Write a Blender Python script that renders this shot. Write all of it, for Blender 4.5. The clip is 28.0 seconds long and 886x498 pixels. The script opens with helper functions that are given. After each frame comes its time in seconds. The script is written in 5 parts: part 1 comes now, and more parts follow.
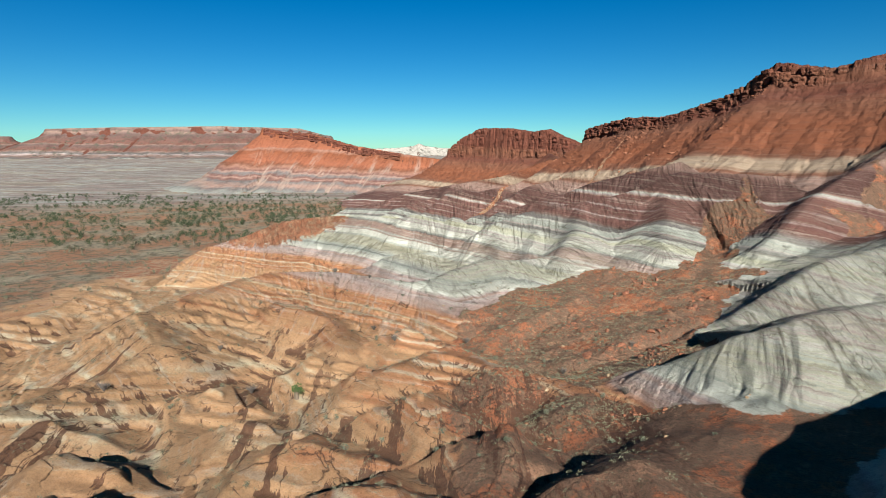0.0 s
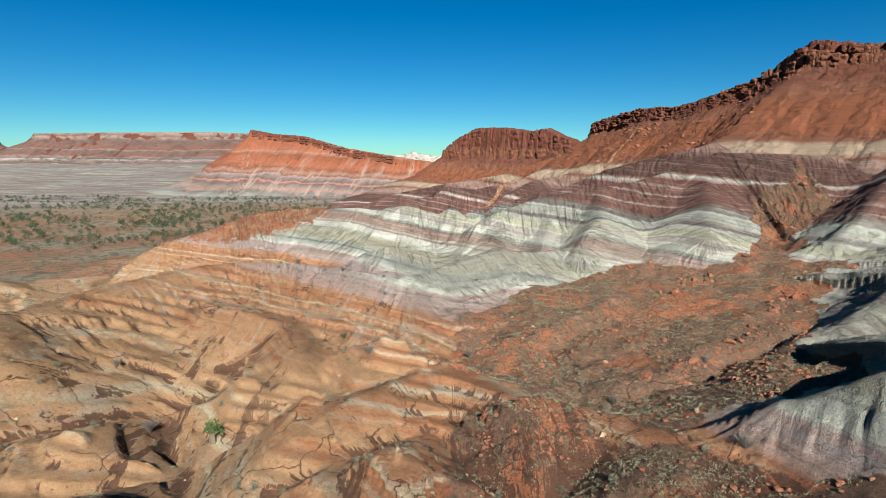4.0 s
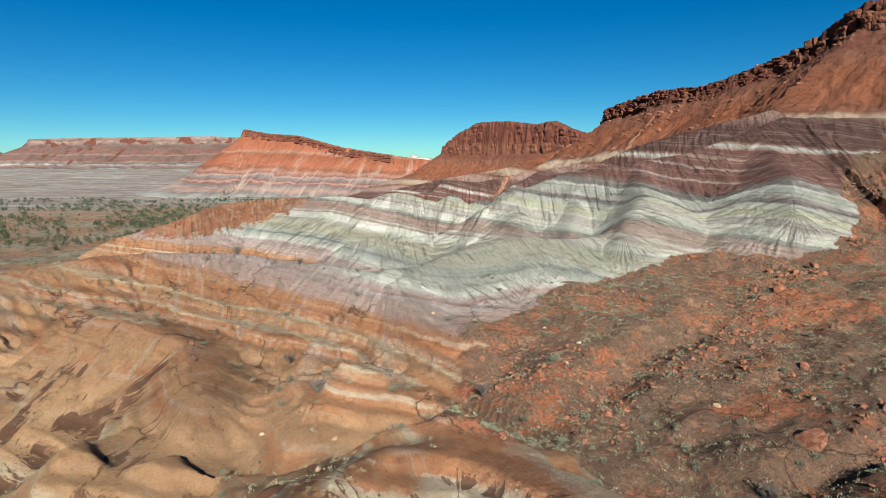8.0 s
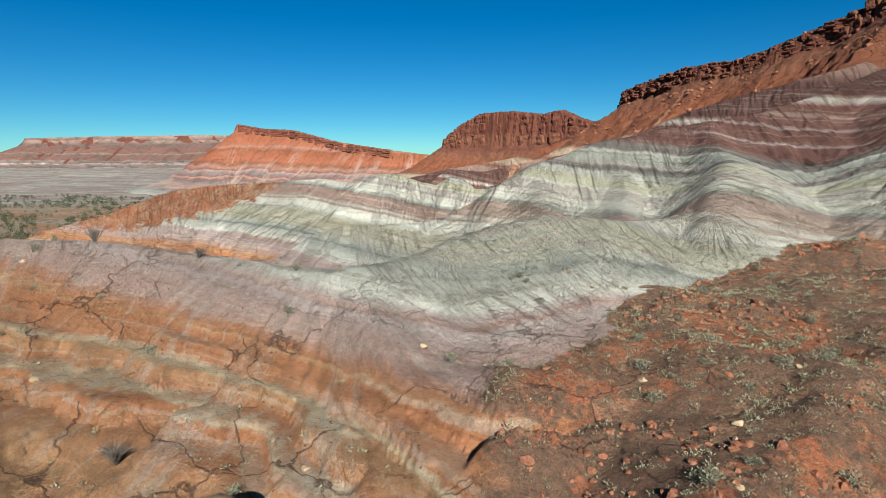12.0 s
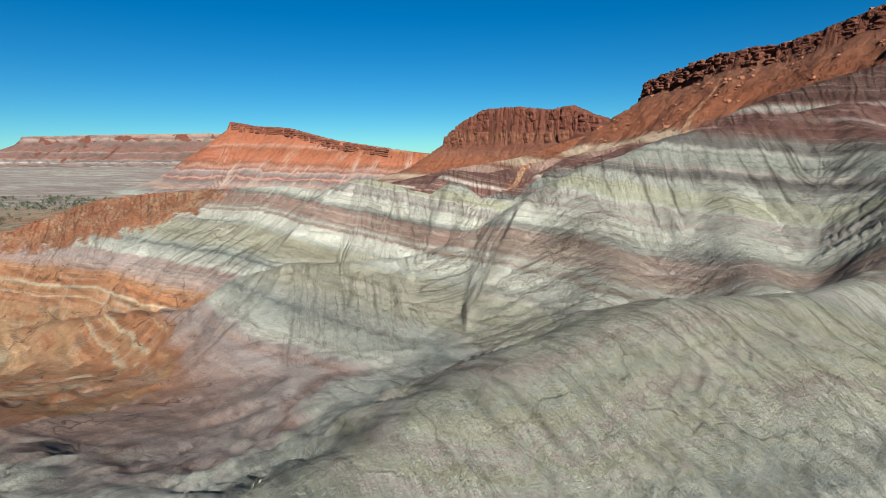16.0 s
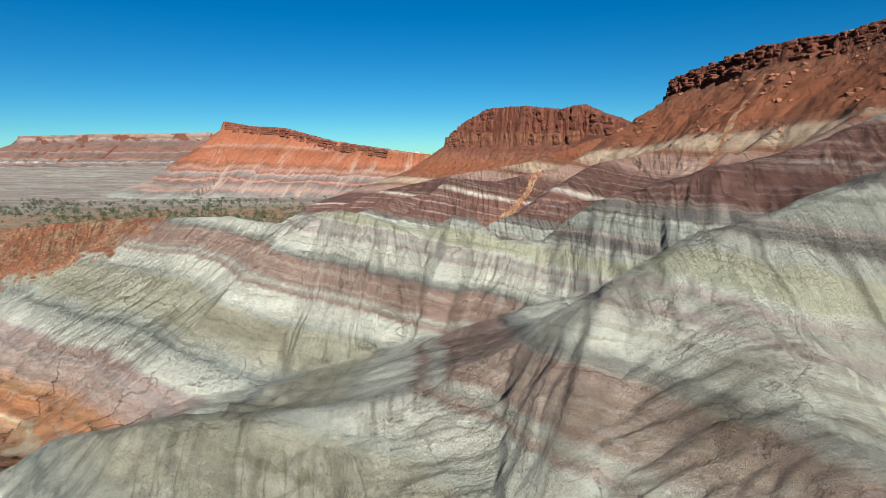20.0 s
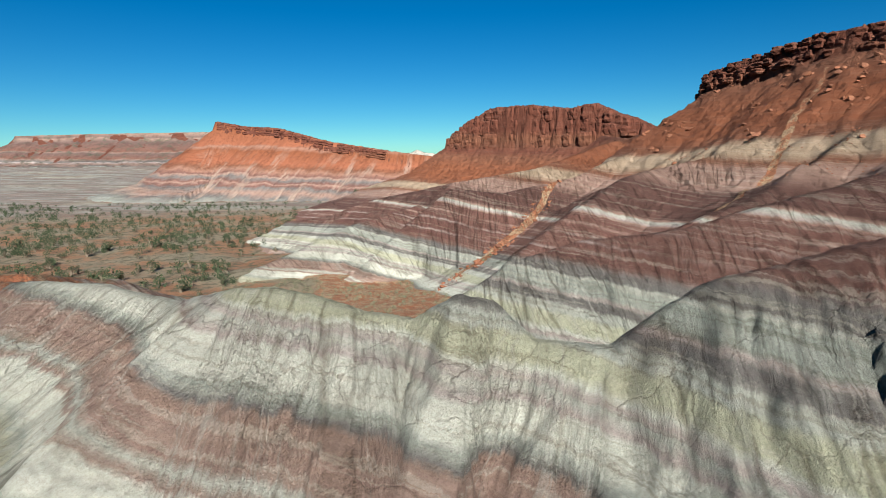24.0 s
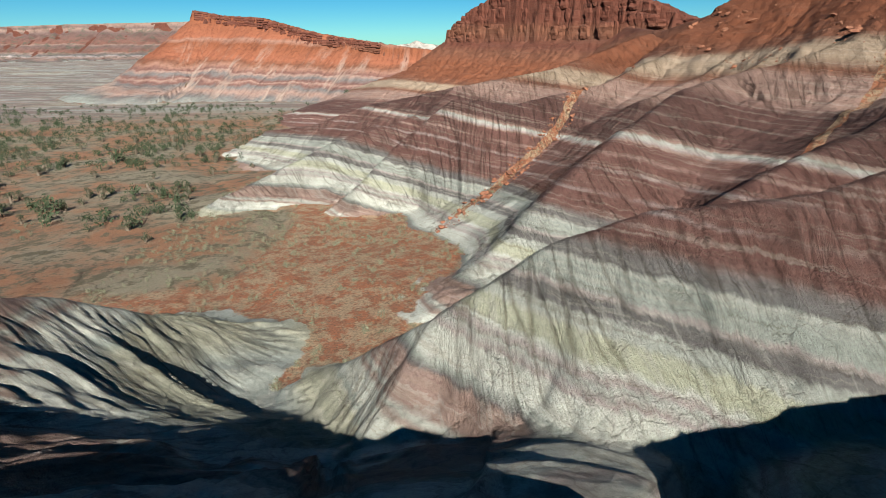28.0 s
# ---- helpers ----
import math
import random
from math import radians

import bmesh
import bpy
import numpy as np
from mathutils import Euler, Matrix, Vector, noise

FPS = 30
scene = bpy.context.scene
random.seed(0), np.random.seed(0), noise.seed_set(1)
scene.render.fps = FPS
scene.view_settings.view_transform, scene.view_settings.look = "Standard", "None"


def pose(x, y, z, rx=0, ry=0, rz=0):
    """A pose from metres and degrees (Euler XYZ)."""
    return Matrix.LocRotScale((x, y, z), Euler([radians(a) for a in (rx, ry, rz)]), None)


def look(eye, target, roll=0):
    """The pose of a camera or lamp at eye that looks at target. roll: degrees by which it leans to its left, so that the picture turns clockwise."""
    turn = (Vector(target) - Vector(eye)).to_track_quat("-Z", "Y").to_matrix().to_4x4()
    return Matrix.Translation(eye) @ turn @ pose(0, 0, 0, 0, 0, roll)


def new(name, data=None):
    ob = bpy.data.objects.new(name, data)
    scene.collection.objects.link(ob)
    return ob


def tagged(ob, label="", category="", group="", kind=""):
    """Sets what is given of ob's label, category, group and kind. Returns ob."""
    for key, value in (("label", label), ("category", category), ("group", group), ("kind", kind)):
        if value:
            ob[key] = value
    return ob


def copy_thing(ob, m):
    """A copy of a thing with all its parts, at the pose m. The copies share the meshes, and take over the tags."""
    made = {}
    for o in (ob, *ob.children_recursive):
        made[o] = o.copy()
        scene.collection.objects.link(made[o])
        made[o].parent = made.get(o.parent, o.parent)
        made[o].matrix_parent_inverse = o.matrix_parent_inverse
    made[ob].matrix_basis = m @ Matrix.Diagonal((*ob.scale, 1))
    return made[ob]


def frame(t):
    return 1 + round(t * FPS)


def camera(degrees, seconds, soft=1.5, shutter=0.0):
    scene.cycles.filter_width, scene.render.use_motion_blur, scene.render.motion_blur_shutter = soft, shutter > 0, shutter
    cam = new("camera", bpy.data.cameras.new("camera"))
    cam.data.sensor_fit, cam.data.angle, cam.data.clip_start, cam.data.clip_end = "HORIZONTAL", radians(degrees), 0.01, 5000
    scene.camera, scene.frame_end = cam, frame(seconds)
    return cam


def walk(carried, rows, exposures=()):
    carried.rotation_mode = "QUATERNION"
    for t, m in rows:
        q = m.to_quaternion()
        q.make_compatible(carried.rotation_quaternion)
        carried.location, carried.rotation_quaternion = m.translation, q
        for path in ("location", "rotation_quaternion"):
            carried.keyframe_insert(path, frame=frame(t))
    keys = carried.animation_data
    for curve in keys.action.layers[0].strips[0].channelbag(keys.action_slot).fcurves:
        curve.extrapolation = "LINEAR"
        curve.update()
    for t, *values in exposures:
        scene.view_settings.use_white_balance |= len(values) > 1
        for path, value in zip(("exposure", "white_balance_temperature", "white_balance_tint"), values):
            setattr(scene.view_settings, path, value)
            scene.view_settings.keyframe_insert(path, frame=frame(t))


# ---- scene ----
cam = camera(75.24, 28.0, soft=0.8)
# seconds, x, y, z, yaw, pitch, roll of the flight
FLIGHT = [
    (0.0, 0.00, 0.00, 80.00, 0.00, -10.06, -0.00),
    (1.0, 0.06, 9.58, 76.52, -0.20, -9.86, -0.23),
    (2.0, -0.06, 18.99, 73.25, -0.36, -9.55, -0.38),
    (3.0, -0.13, 28.69, 69.96, -0.50, -9.31, -0.43),
    (4.0, -0.02, 38.49, 67.22, -0.59, -9.10, -0.37),
    (5.0, 0.20, 48.22, 64.95, -0.61, -8.94, -0.25),
    (6.0, 0.48, 57.92, 62.35, -0.59, -8.84, -0.15),
    (7.0, 0.56, 67.87, 59.63, -0.60, -8.77, -0.03),
    (8.0, 0.86, 77.93, 57.11, -0.53, -8.68, 0.09),
    (9.0, 1.11, 88.06, 54.62, -0.48, -8.63, 0.21),
    (10.0, 1.24, 97.90, 52.16, -0.43, -8.61, 0.24),
    (11.0, 1.37, 107.91, 49.87, -0.42, -8.65, 0.22),
    (12.0, 1.48, 118.03, 49.19, -0.39, -8.71, 0.25),
    (13.0, 1.88, 128.70, 49.11, -0.34, -8.77, 0.29),
    (14.0, 2.65, 140.38, 49.13, -0.27, -8.80, 0.30),
    (15.0, 2.85, 151.02, 49.37, -0.23, -8.83, 0.31),
    (16.0, 3.01, 160.54, 49.83, -0.19, -8.85, 0.27),
    (17.0, 2.98, 170.19, 50.50, -0.18, -8.88, 0.25),
    (18.0, 3.07, 179.76, 51.49, -0.14, -8.93, 0.27),
    (19.0, 3.14, 189.30, 52.84, -0.07, -8.95, 0.31),
    (20.0, 3.28, 199.31, 54.05, -0.04, -9.00, 0.32),
    (21.0, 3.46, 209.50, 55.12, 0.01, -9.04, 0.34),
    (22.0, 3.55, 219.65, 56.24, 0.02, -9.08, 0.35),
    (23.0, 3.57, 229.67, 57.17, 0.05, -9.12, 0.37),
    (24.0, 4.04, 239.77, 58.02, 0.12, -9.12, 0.43),
    (25.0, 4.28, 250.00, 58.89, 0.17, -9.14, 0.52),
    (25.5, 4.32, 255.06, 59.34, 0.19, -9.15, 0.51),
    (26.0, 4.31, 260.05, 59.75, 0.19, -9.17, 0.49),
    (26.5, 4.36, 265.12, 60.19, 0.22, -12.10, 0.50),
    (27.0, 4.43, 270.37, 60.68, 0.28, -14.78, 0.54),
    (27.5, 4.51, 275.60, 61.17, 0.33, -17.00, 0.62),
    (28.0, 4.54, 280.84, 61.62, 0.34, -19.33, 0.69),
]
walk(cam, [(t, pose(x, y, z, 90 + p, 0, yw) @ pose(0, 0, 0, 0, 0, -r)) for t, x, y, z, yw, p, r in FLIGHT])

# ---------------------------------------------------------------- light
SUN_TO = Vector((0.15, -0.99, 0.585)).normalized()
world = bpy.data.worlds.new("desert_sky")
scene.world = world
world.use_nodes = True
wn, wl = world.node_tree.nodes, world.node_tree.links
sky = wn.new("ShaderNodeTexSky")
sky.sky_type = "NISHITA"
sky.sun_disc = False
sky.sun_elevation = math.asin(SUN_TO.z)
sky.sun_rotation = math.atan2(SUN_TO.x, SUN_TO.y)
sky.altitude, sky.air_density, sky.dust_density, sky.ozone_density = 2400, 1.0, 0.0, 4.0
wn["Background"].inputs["Strength"].default_value = 0.0245
deep = wn.new("ShaderNodeHueSaturation")
deep.inputs["Hue"].default_value, deep.inputs["Saturation"].default_value = 0.498, 1.40
wl.new(sky.outputs["Color"], deep.inputs["Color"])
clear = wn.new("ShaderNodeMix")
clear.data_type, clear.blend_type = "RGBA", "MULTIPLY"
clear.inputs["Factor"].default_value, clear.inputs[7].default_value = 1.0, (0.62, 1.13, 1.13, 1)
wl.new(deep.outputs["Color"], clear.inputs[6])
wl.new(clear.outputs[2], wn["Background"].inputs["Color"])
sun = new("sun", bpy.data.lights.new("sun", "SUN"))
sun.data.energy, sun.data.angle, sun.data.color = 5.0, radians(0.53), (0.96, 0.985, 0.95)
sun.matrix_world = look(SUN_TO * 500, (0, 0, 0))
scene.view_settings.exposure = 1.53

# ---------------------------------------------------------------- materials
DIP = (0.24, 0.164, 1.0)          # the beds dip away and to the east: bed = place . DIP


class Nodes:
    """Short hand for building a node material."""

    def __init__(self, name):
        self.mat = bpy.data.materials.new(name)
        self.mat.use_nodes = True
        self.tree = self.mat.node_tree
        self.bsdf = self.tree.nodes["Principled BSDF"]
        self.bsdf.inputs["Roughness"].default_value = 0.9
        self.bsdf.inputs["Specular IOR Level"].default_value = 0.15
        self.pos = self.tree.nodes.new("ShaderNodeNewGeometry").outputs["Position"]

    def put(self, sock, value):
        if isinstance(value, bpy.types.NodeSocket):
            self.tree.links.new(value, sock)
        elif isinstance(value, tuple) and len(value) == 3 and sock.type == "RGBA":
            sock.default_value = (*value, 1)
        else:
            sock.default_value = value

    def math(self, op, a, b=0.0, c=None, clamp=False):
        n = self.tree.nodes.new("ShaderNodeMath")
        n.operation, n.use_clamp = op, clamp
        self.put(n.inputs[0], a), self.put(n.inputs[1], b)
        if c is not None:
            self.put(n.inputs[2], c)
        return n.outputs[0]

    def dot(self, v, w):
        n = self.tree.nodes.new("ShaderNodeVectorMath")
        n.operation = "DOT_PRODUCT"
        self.put(n.inputs[0], v), self.put(n.inputs[1], w)
        return n.outputs["Value"]

    def noise(self, scale, detail=4.0, rough=0.55, stretch=(1, 1, 1), vec=None):
        m = self.tree.nodes.new("ShaderNodeMapping")
        m.inputs["Scale"].default_value = stretch
        self.put(m.inputs["Vector"], vec or self.pos)
        n = self.tree.nodes.new("ShaderNodeTexNoise")
        self.put(n.inputs["Vector"], m.outputs[0])
        self.put(n.inputs["Scale"], scale), self.put(n.inputs["Detail"], detail), self.put(n.inputs["Roughness"], rough)
        return n.outputs["Fac"]

    def voronoi(self, scale, feature="F1", vec=None):
        n = self.tree.nodes.new("ShaderNodeTexVoronoi")
        n.feature = feature
        self.put(n.inputs["Vector"], vec or self.pos), self.put(n.inputs["Scale"], scale)
        return n.outputs["Distance"]

    def cells(self, vec, across, along_it):
        """Distance to the edge of long cells that lie down the slope."""
        m = self.tree.nodes.new("ShaderNodeMapping")
        m.inputs["Scale"].default_value = (across, along_it, 1)
        self.put(m.inputs["Vector"], vec)
        n = self.tree.nodes.new("ShaderNodeTexVoronoi")
        n.voronoi_dimensions, n.feature = "2D", "DISTANCE_TO_EDGE"
        self.put(n.inputs["Vector"], m.outputs[0]), self.put(n.inputs["Scale"], 1.0)
        return n.outputs["Distance"]

    def span(self, v, a, b, lo=0.0, hi=1.0):
        n = self.tree.nodes.new("ShaderNodeMapRange")
        n.interpolation_type = "SMOOTHSTEP"
        for k, x in enumerate((v, a, b, lo, hi)):
            self.put(n.inputs[k], x)
        return n.outputs[0]

    def bands(self, v, stops, low, high):
        """A colour ramp over the beds from low to high metres; stops are (metres, colour)."""
        n = self.tree.nodes.new("ShaderNodeValToRGB")
        e = n.color_ramp.elements
        for k, (at, rgb) in enumerate(stops):
            q = (at - low) / (high - low)
            el = e[k] if k < 2 else e.new(q)
            el.position, el.color = q, (*rgb, 1)
        self.put(n.inputs[0], self.span_linear(v, low, high))
        return n.outputs[0]

    def span_linear(self, v, a, b):
        n = self.tree.nodes.new("ShaderNodeMapRange")
        for k, x in enumerate((v, a, b, 0.0, 1.0)):
            self.put(n.inputs[k], x)
        return n.outputs[0]

    def mix(self, f, a, b, how="MIX"):
        n = self.tree.nodes.new("ShaderNodeMix")
        n.data_type, n.blend_type = "RGBA", how
        self.put(n.inputs["Factor"], f), self.put(n.inputs[6], a), self.put(n.inputs[7], b)
        return n.outputs[2]

    def attr(self, name):
        n = self.tree.nodes.new("ShaderNodeAttribute")
        n.attribute_name = name
        return n.outputs["Fac"]

    def bump(self, h, dist, strength=1.0, chain=None):
        n = self.tree.nodes.new("ShaderNodeBump")
        self.put(n.inputs["Height"], h), self.put(n.inputs["Distance"], dist), self.put(n.inputs["Strength"], strength)
        if chain is not None:
            self.put(n.inputs["Normal"], chain)
        return n.outputs[0]

    def done(self, color, normal=None, rough=None):
        self.put(self.bsdf.inputs["Base Color"], color)
        if normal is not None:
            self.put(self.bsdf.inputs["Normal"], normal)
        if rough is not None:
            self.put(self.bsdf.inputs["Roughness"], rough)
        return self.mat


TAN, ORANGE, CREAM = (0.370, 0.220, 0.116), (0.325, 0.142, 0.068), (0.420, 0.360, 0.245)
BROWN, PINK, WHITE = (0.167, 0.074, 0.0385), (0.318, 0.218, 0.180), (0.445, 0.432, 0.365)
GREY, OLIVE, DARK = (0.262, 0.272, 0.232), (0.295, 0.278, 0.200), (0.150, 0.160, 0.146)
MAUVE, MAROON, DEEP = (0.229, 0.141, 0.111), (0.13, 0.0614, 0.0488), (0.0851, 0.0414, 0.0333)
PURPLE, YELLOW, BEIGE = (0.118, 0.104, 0.0962), (0.345, 0.335, 0.235), (0.266, 0.192, 0.133)
RED, RUST, BRICK = (0.159, 0.0533, 0.0252), (0.137, 0.054, 0.0303), (0.104, 0.034, 0.0207)
LILAC, ASH, BUFF = (0.31, 0.25, 0.228), (0.335, 0.335, 0.285), (0.340, 0.188, 0.097)

# the beds from the lowest to the highest, in metres across the dip
LOW_BEDS = [(0, ORANGE), (14, BUFF), (24, TAN), (28.6, BUFF), (29.4, CREAM), (30.2, TAN), (33.4, BUFF), (34.2, CREAM), (35.2, TAN), (38.8, BUFF), (39.8, TAN), (40.4, CREAM), (41.3, TAN), (43.6, BUFF), (44.2, CREAM), (44.8, TAN), (47.2, BUFF), (48.2, ORANGE), (50, BUFF),
            (51.6, ORANGE), (52.5, ORANGE), (52.8, CREAM), (53.1, ORANGE), (54.6, BUFF), (54.9, CREAM), (55.3, ORANGE), (57.4, ORANGE), (57.7, TAN), (58.0, ORANGE), (59.2, PINK), (60, PINK)]
MID_BEDS = [(60, PINK), (61.8, LILAC), (62.4, PINK), (63, LILAC), (63.6, WHITE), (65, ASH), (66, GREY), (66.4, DARK), (67.2, GREY), (69, OLIVE), (72.6, OLIVE), (73.4, GREY), (74.2, WHITE), (76.3, WHITE), (76.8, MAUVE),
            (77.6, ASH), (78.3, MAUVE), (81.6, MAUVE), (82.1, PURPLE), (83.0, GREY), (83.6, WHITE), (86, WHITE), (86.5, LILAC), (87.6, ASH), (88.2, LILAC), (89, WHITE)]
HIGH_BEDS = [(89, WHITE), (89.6, YELLOW), (91.6, YELLOW), (92.2, ASH), (93.3, ASH), (93.8, PURPLE), (95.0, PURPLE), (95.6, LILAC), (96.2, GREY), (98.5, GREY), (99.0, ASH), (99.6, PURPLE), (101, PURPLE), (102.5, MAROON),
             (106, MAROON), (106.6, LILAC), (107.2, MAROON), (111, MAROON), (111.6, LILAC), (112.4, MAROON), (115, MAROON), (115.6, PINK), (116.3, MAROON), (119.0, MAROON), (119.5, MAUVE), (120.2, LILAC), (121.2, ASH), (121.9, MAUVE), (122.8, DEEP)]
TOP_BEDS = [(122.8, DEEP), (135, DEEP), (140, MAUVE), (147, MAUVE), (150, RUST), (154, BEIGE), (160, BEIGE), (163, RUST), (170, RED), (186, RED), (200, RUST), (208, BRICK), (222, RUST), (230, BRICK), (240, BRICK)]


def rock_material():
    """Banded badlands: bedded colours, wash-down streaks, soil and scree, cracked clay relief."""
    g = Nodes("banded_badlands")
    broad = g.noise(0.035, 3)
    level = g.math("ADD", g.dot(g.pos, DIP), g.math("MULTIPLY_ADD", broad, 4.0, -2.0))
    # the beds bend level towards the west end of the hill
    west = g.math("MULTIPLY", g.math("MAXIMUM", g.dot(g.pos, (-0.13, 0.0, 0.0)), 5.5), g.span(g.dot(g.pos, (0.0, 1.0, 0.0)), 245, 290))
    level = g.math("ADD", level, g.math("MULTIPLY_ADD", g.span(g.dot(g.pos, (0.0, 1.0, 0.0)), 245, 290), -5.5, west))
    # a small fault drops the near mound
    fault = g.math("MULTIPLY", g.span(g.dot(g.pos, (1.0, 0.0, 0.0)), 2, 22), g.span(g.dot(g.pos, (-0.2, 1.0, 0.0)), 196, 210, 1.0, 0.0))
    fault = g.math("MULTIPLY", fault, g.span(g.dot(g.pos, (0.0, 1.0, 0.0)), 105, 145, 0.35, 1.0))
    level = g.math("MULTIPLY_ADD", fault, -6.5, level)
    # clay washed down the slope in streaks
    both = g.tree.nodes.new("ShaderNodeCombineXYZ")
    sway = g.math("MULTIPLY_ADD", g.noise(0.12, 4, 0.6), 5.0, g.attr("run"))
    g.put(both.inputs[0], sway), g.put(both.inputs[1], g.attr("down"))
    fan, flank = both.outputs[0], g.attr("flank")
    streak = g.noise(1.0, 6, 0.72, (1.5, 0.06, 1), fan)
    plumb = g.tree.nodes.new("ShaderNodeCombineXYZ")
    g.put(plumb.inputs[0], g.math("MULTIPLY_ADD", g.noise(0.2, 3), 2.0, g.attr("run"))), g.put(plumb.inputs[1], g.attr("down"))
    wash = g.math("MULTIPLY", flank, g.math("MULTIPLY_ADD", g.noise(1.0, 6, 0.72, (0.8, 0.035, 2), plumb.outputs[0]), 2.0, -1.0))
    wash = g.math("MULTIPLY", wash, g.span(level, 56, 62))
    bed = g.math("ADD", g.math("ADD", level, wash), g.math("MULTIPLY_ADD", g.noise(0.6, 6, 0.7), 1.0, -0.5))
    col = g.bands(bed, LOW_BEDS, 0, 60)
    col = g.mix(g.span(bed, 59.9, 60.1), col, g.bands(bed, MID_BEDS, 60, 89))
    col = g.mix(g.span(bed, 88.9, 89.1), col, g.bands(bed, HIGH_BEDS, 89, 122.8))
    col = g.mix(g.span(bed, 122.7, 122.9), col, g.bands(bed, TOP_BEDS, 122.8, 240))
    # the red and yellow clay beds thin out along the strike into grey
    clay_beds = g.math("MULTIPLY", g.span(bed, 65, 68), g.span(bed, 101, 104, 1.0, 0.0))
    thins = g.span(g.math("MULTIPLY_ADD", g.noise(0.017, 4, 0.6), 90.0, g.dot(g.pos, (0.35, 1.0, 0.0))), 215, 300, 0.75, 0.10)
    # thin beds inside the bands
    pack = g.tree.nodes.new("ShaderNodeCombineXYZ")
    g.put(pack.inputs[0], g.dot(g.pos, (0.03, 0.0, 0.0))), g.put(pack.inputs[1], g.dot(g.pos, (0.0, 0.03, 0.0))), g.put(pack.inputs[2], g.math("MULTIPLY", bed, 1.5))
    thin = g.noise(1.0, 6, 0.7, (1, 1, 1), pack.outputs[0])
    layer = g.noise(1.0, 3, 0.6, (0.5, 0.5, 0.36), pack.outputs[0])
    grey = g.bands(layer, [(0.25, DARK), (0.38, GREY), (0.43, OLIVE), (0.47, ASH), (0.53, LILAC), (0.55, ASH), (0.60, OLIVE), (0.64, GREY), (0.75, ASH)], 0.25, 0.75)
    col = g.mix(g.math("MULTIPLY", clay_beds, thins), col, grey)
    # the pale lines in the maroon clay break off along the strike
    lines = g.math("MULTIPLY", g.span(bed, 103, 104.5), g.span(bed, 118.4, 119, 1.0, 0.0))
    col = g.mix(g.math("MULTIPLY", lines, g.span(g.noise(0.03, 5, 0.65), 0.42, 0.58, 0.2, 0.9)), col, (0.126, 0.0614, 0.0481))
    fade = g.math("MULTIPLY", g.span(bed, 100, 108, 1.0, 0.55), g.span(bed, 150, 172, 1.0, 0.25))
    col = g.mix(g.math("MULTIPLY", fade, g.span(thin, 0.53, 0.60, 0.0, 0.75)), col, g.mix(0.45, col, (0.40, 0.365, 0.30)))
    col = g.mix(g.math("MULTIPLY", fade, g.span(thin, 0.38, 0.46, 0.6, 0.0)), col, g.mix(1.0, col, (0.62, 0.56, 0.52), "MULTIPLY"))
    # cream ledges crop out in patches
    patch = g.math("MULTIPLY", g.span(bed, 50, 53, 1.0, 0.25), g.span(g.noise(0.09, 5, 0.7), 0.44, 0.56))
    col = g.mix(g.math("MULTIPLY", g.math("MULTIPLY", patch, g.span(bed, 56, 58, 1.0, 0.0)), 0.8), col, g.mix(g.noise(0.4, 5, 0.7), BUFF, TAN))
    # streaks washed down the slopes, blotches
    col = g.mix(g.math("MULTIPLY", flank, g.span(streak, 0.54, 0.62, 0.0, 0.24)), col, g.mix(1.0, col, (0.60, 0.57, 0.54), "MULTIPLY"))
    pale = g.noise(1.0, 6, 0.7, (0.9, 0.03, 7), plumb.outputs[0])
    col = g.mix(g.math("MULTIPLY", g.math("MULTIPLY", flank, g.span(bed, 97, 104, 1.0, 0.12)), g.span(pale, 0.53, 0.62, 0.0, 0.34)), col, (0.34, 0.318, 0.274))
    blotch = g.noise(0.11, 6, 0.65)
    col = g.mix(g.span(blotch, 0.35, 0.7, 0.0, 0.45), col, g.mix(1.0, col, (0.80, 0.78, 0.76), "MULTIPLY"))
    # loose red soil and scree
    soil = g.attr("soil")
    speck = g.noise(2.2, 6, 0.8)
    gravel = g.math("MULTIPLY", g.span(g.noise(0.10, 6, 0.75), 0.42, 0.50), g.span(g.dot(g.pos, (0.0, 1.0, 0.0)), 230, 300, 1.0, 0.3))
    dirt = g.mix(gravel, (0.300, 0.105, 0.050), (0.158, 0.088, 0.056))
    dirt = g.mix(g.span(g.noise(0.3, 6, 0.7), 0.56, 0.60, 0, 0.7), dirt, (0.285, 0.150, 0.090))
    mottle = g.math("MULTIPLY", g.span(g.noise(0.22, 6, 0.8), 0.48, 0.54, 0.0, 0.8), g.span(g.dot(g.pos, (0.0, 1.0, 0.0)), 280, 330))
    dirt = g.mix(mottle, dirt, (0.330, 0.235, 0.145))
    dirt = g.mix(g.span(speck, 0.50, 0.57, 0, 0.75), dirt, (0.080, 0.056, 0.036))
    edge = g.math("ADD", soil, g.math("MULTIPLY_ADD", g.noise(0.25, 6, 0.7), 1.0, -0.5))
    col = g.mix(g.span(edge, 0.42, 0.56), col, dirt)
    scrub = g.attr("scrub")
    plain = g.mix(g.span(g.noise(0.02, 6, 0.65), 0.42, 0.58), (0.215, 0.105, 0.058), (0.195, 0.160, 0.110))
    plain = g.mix(g.span(g.noise(0.16, 6, 0.75), 0.48, 0.58), plain, (0.0962, 0.0777, 0.0481))
    edge2 = g.math("ADD", scrub, g.math("MULTIPLY_ADD", g.noise(0.03, 6, 0.65), 1.1, -0.55))
    col = g.mix(g.span(edge2, 0.36, 0.60), col, plain)
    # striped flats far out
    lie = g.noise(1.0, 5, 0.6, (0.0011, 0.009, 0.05))
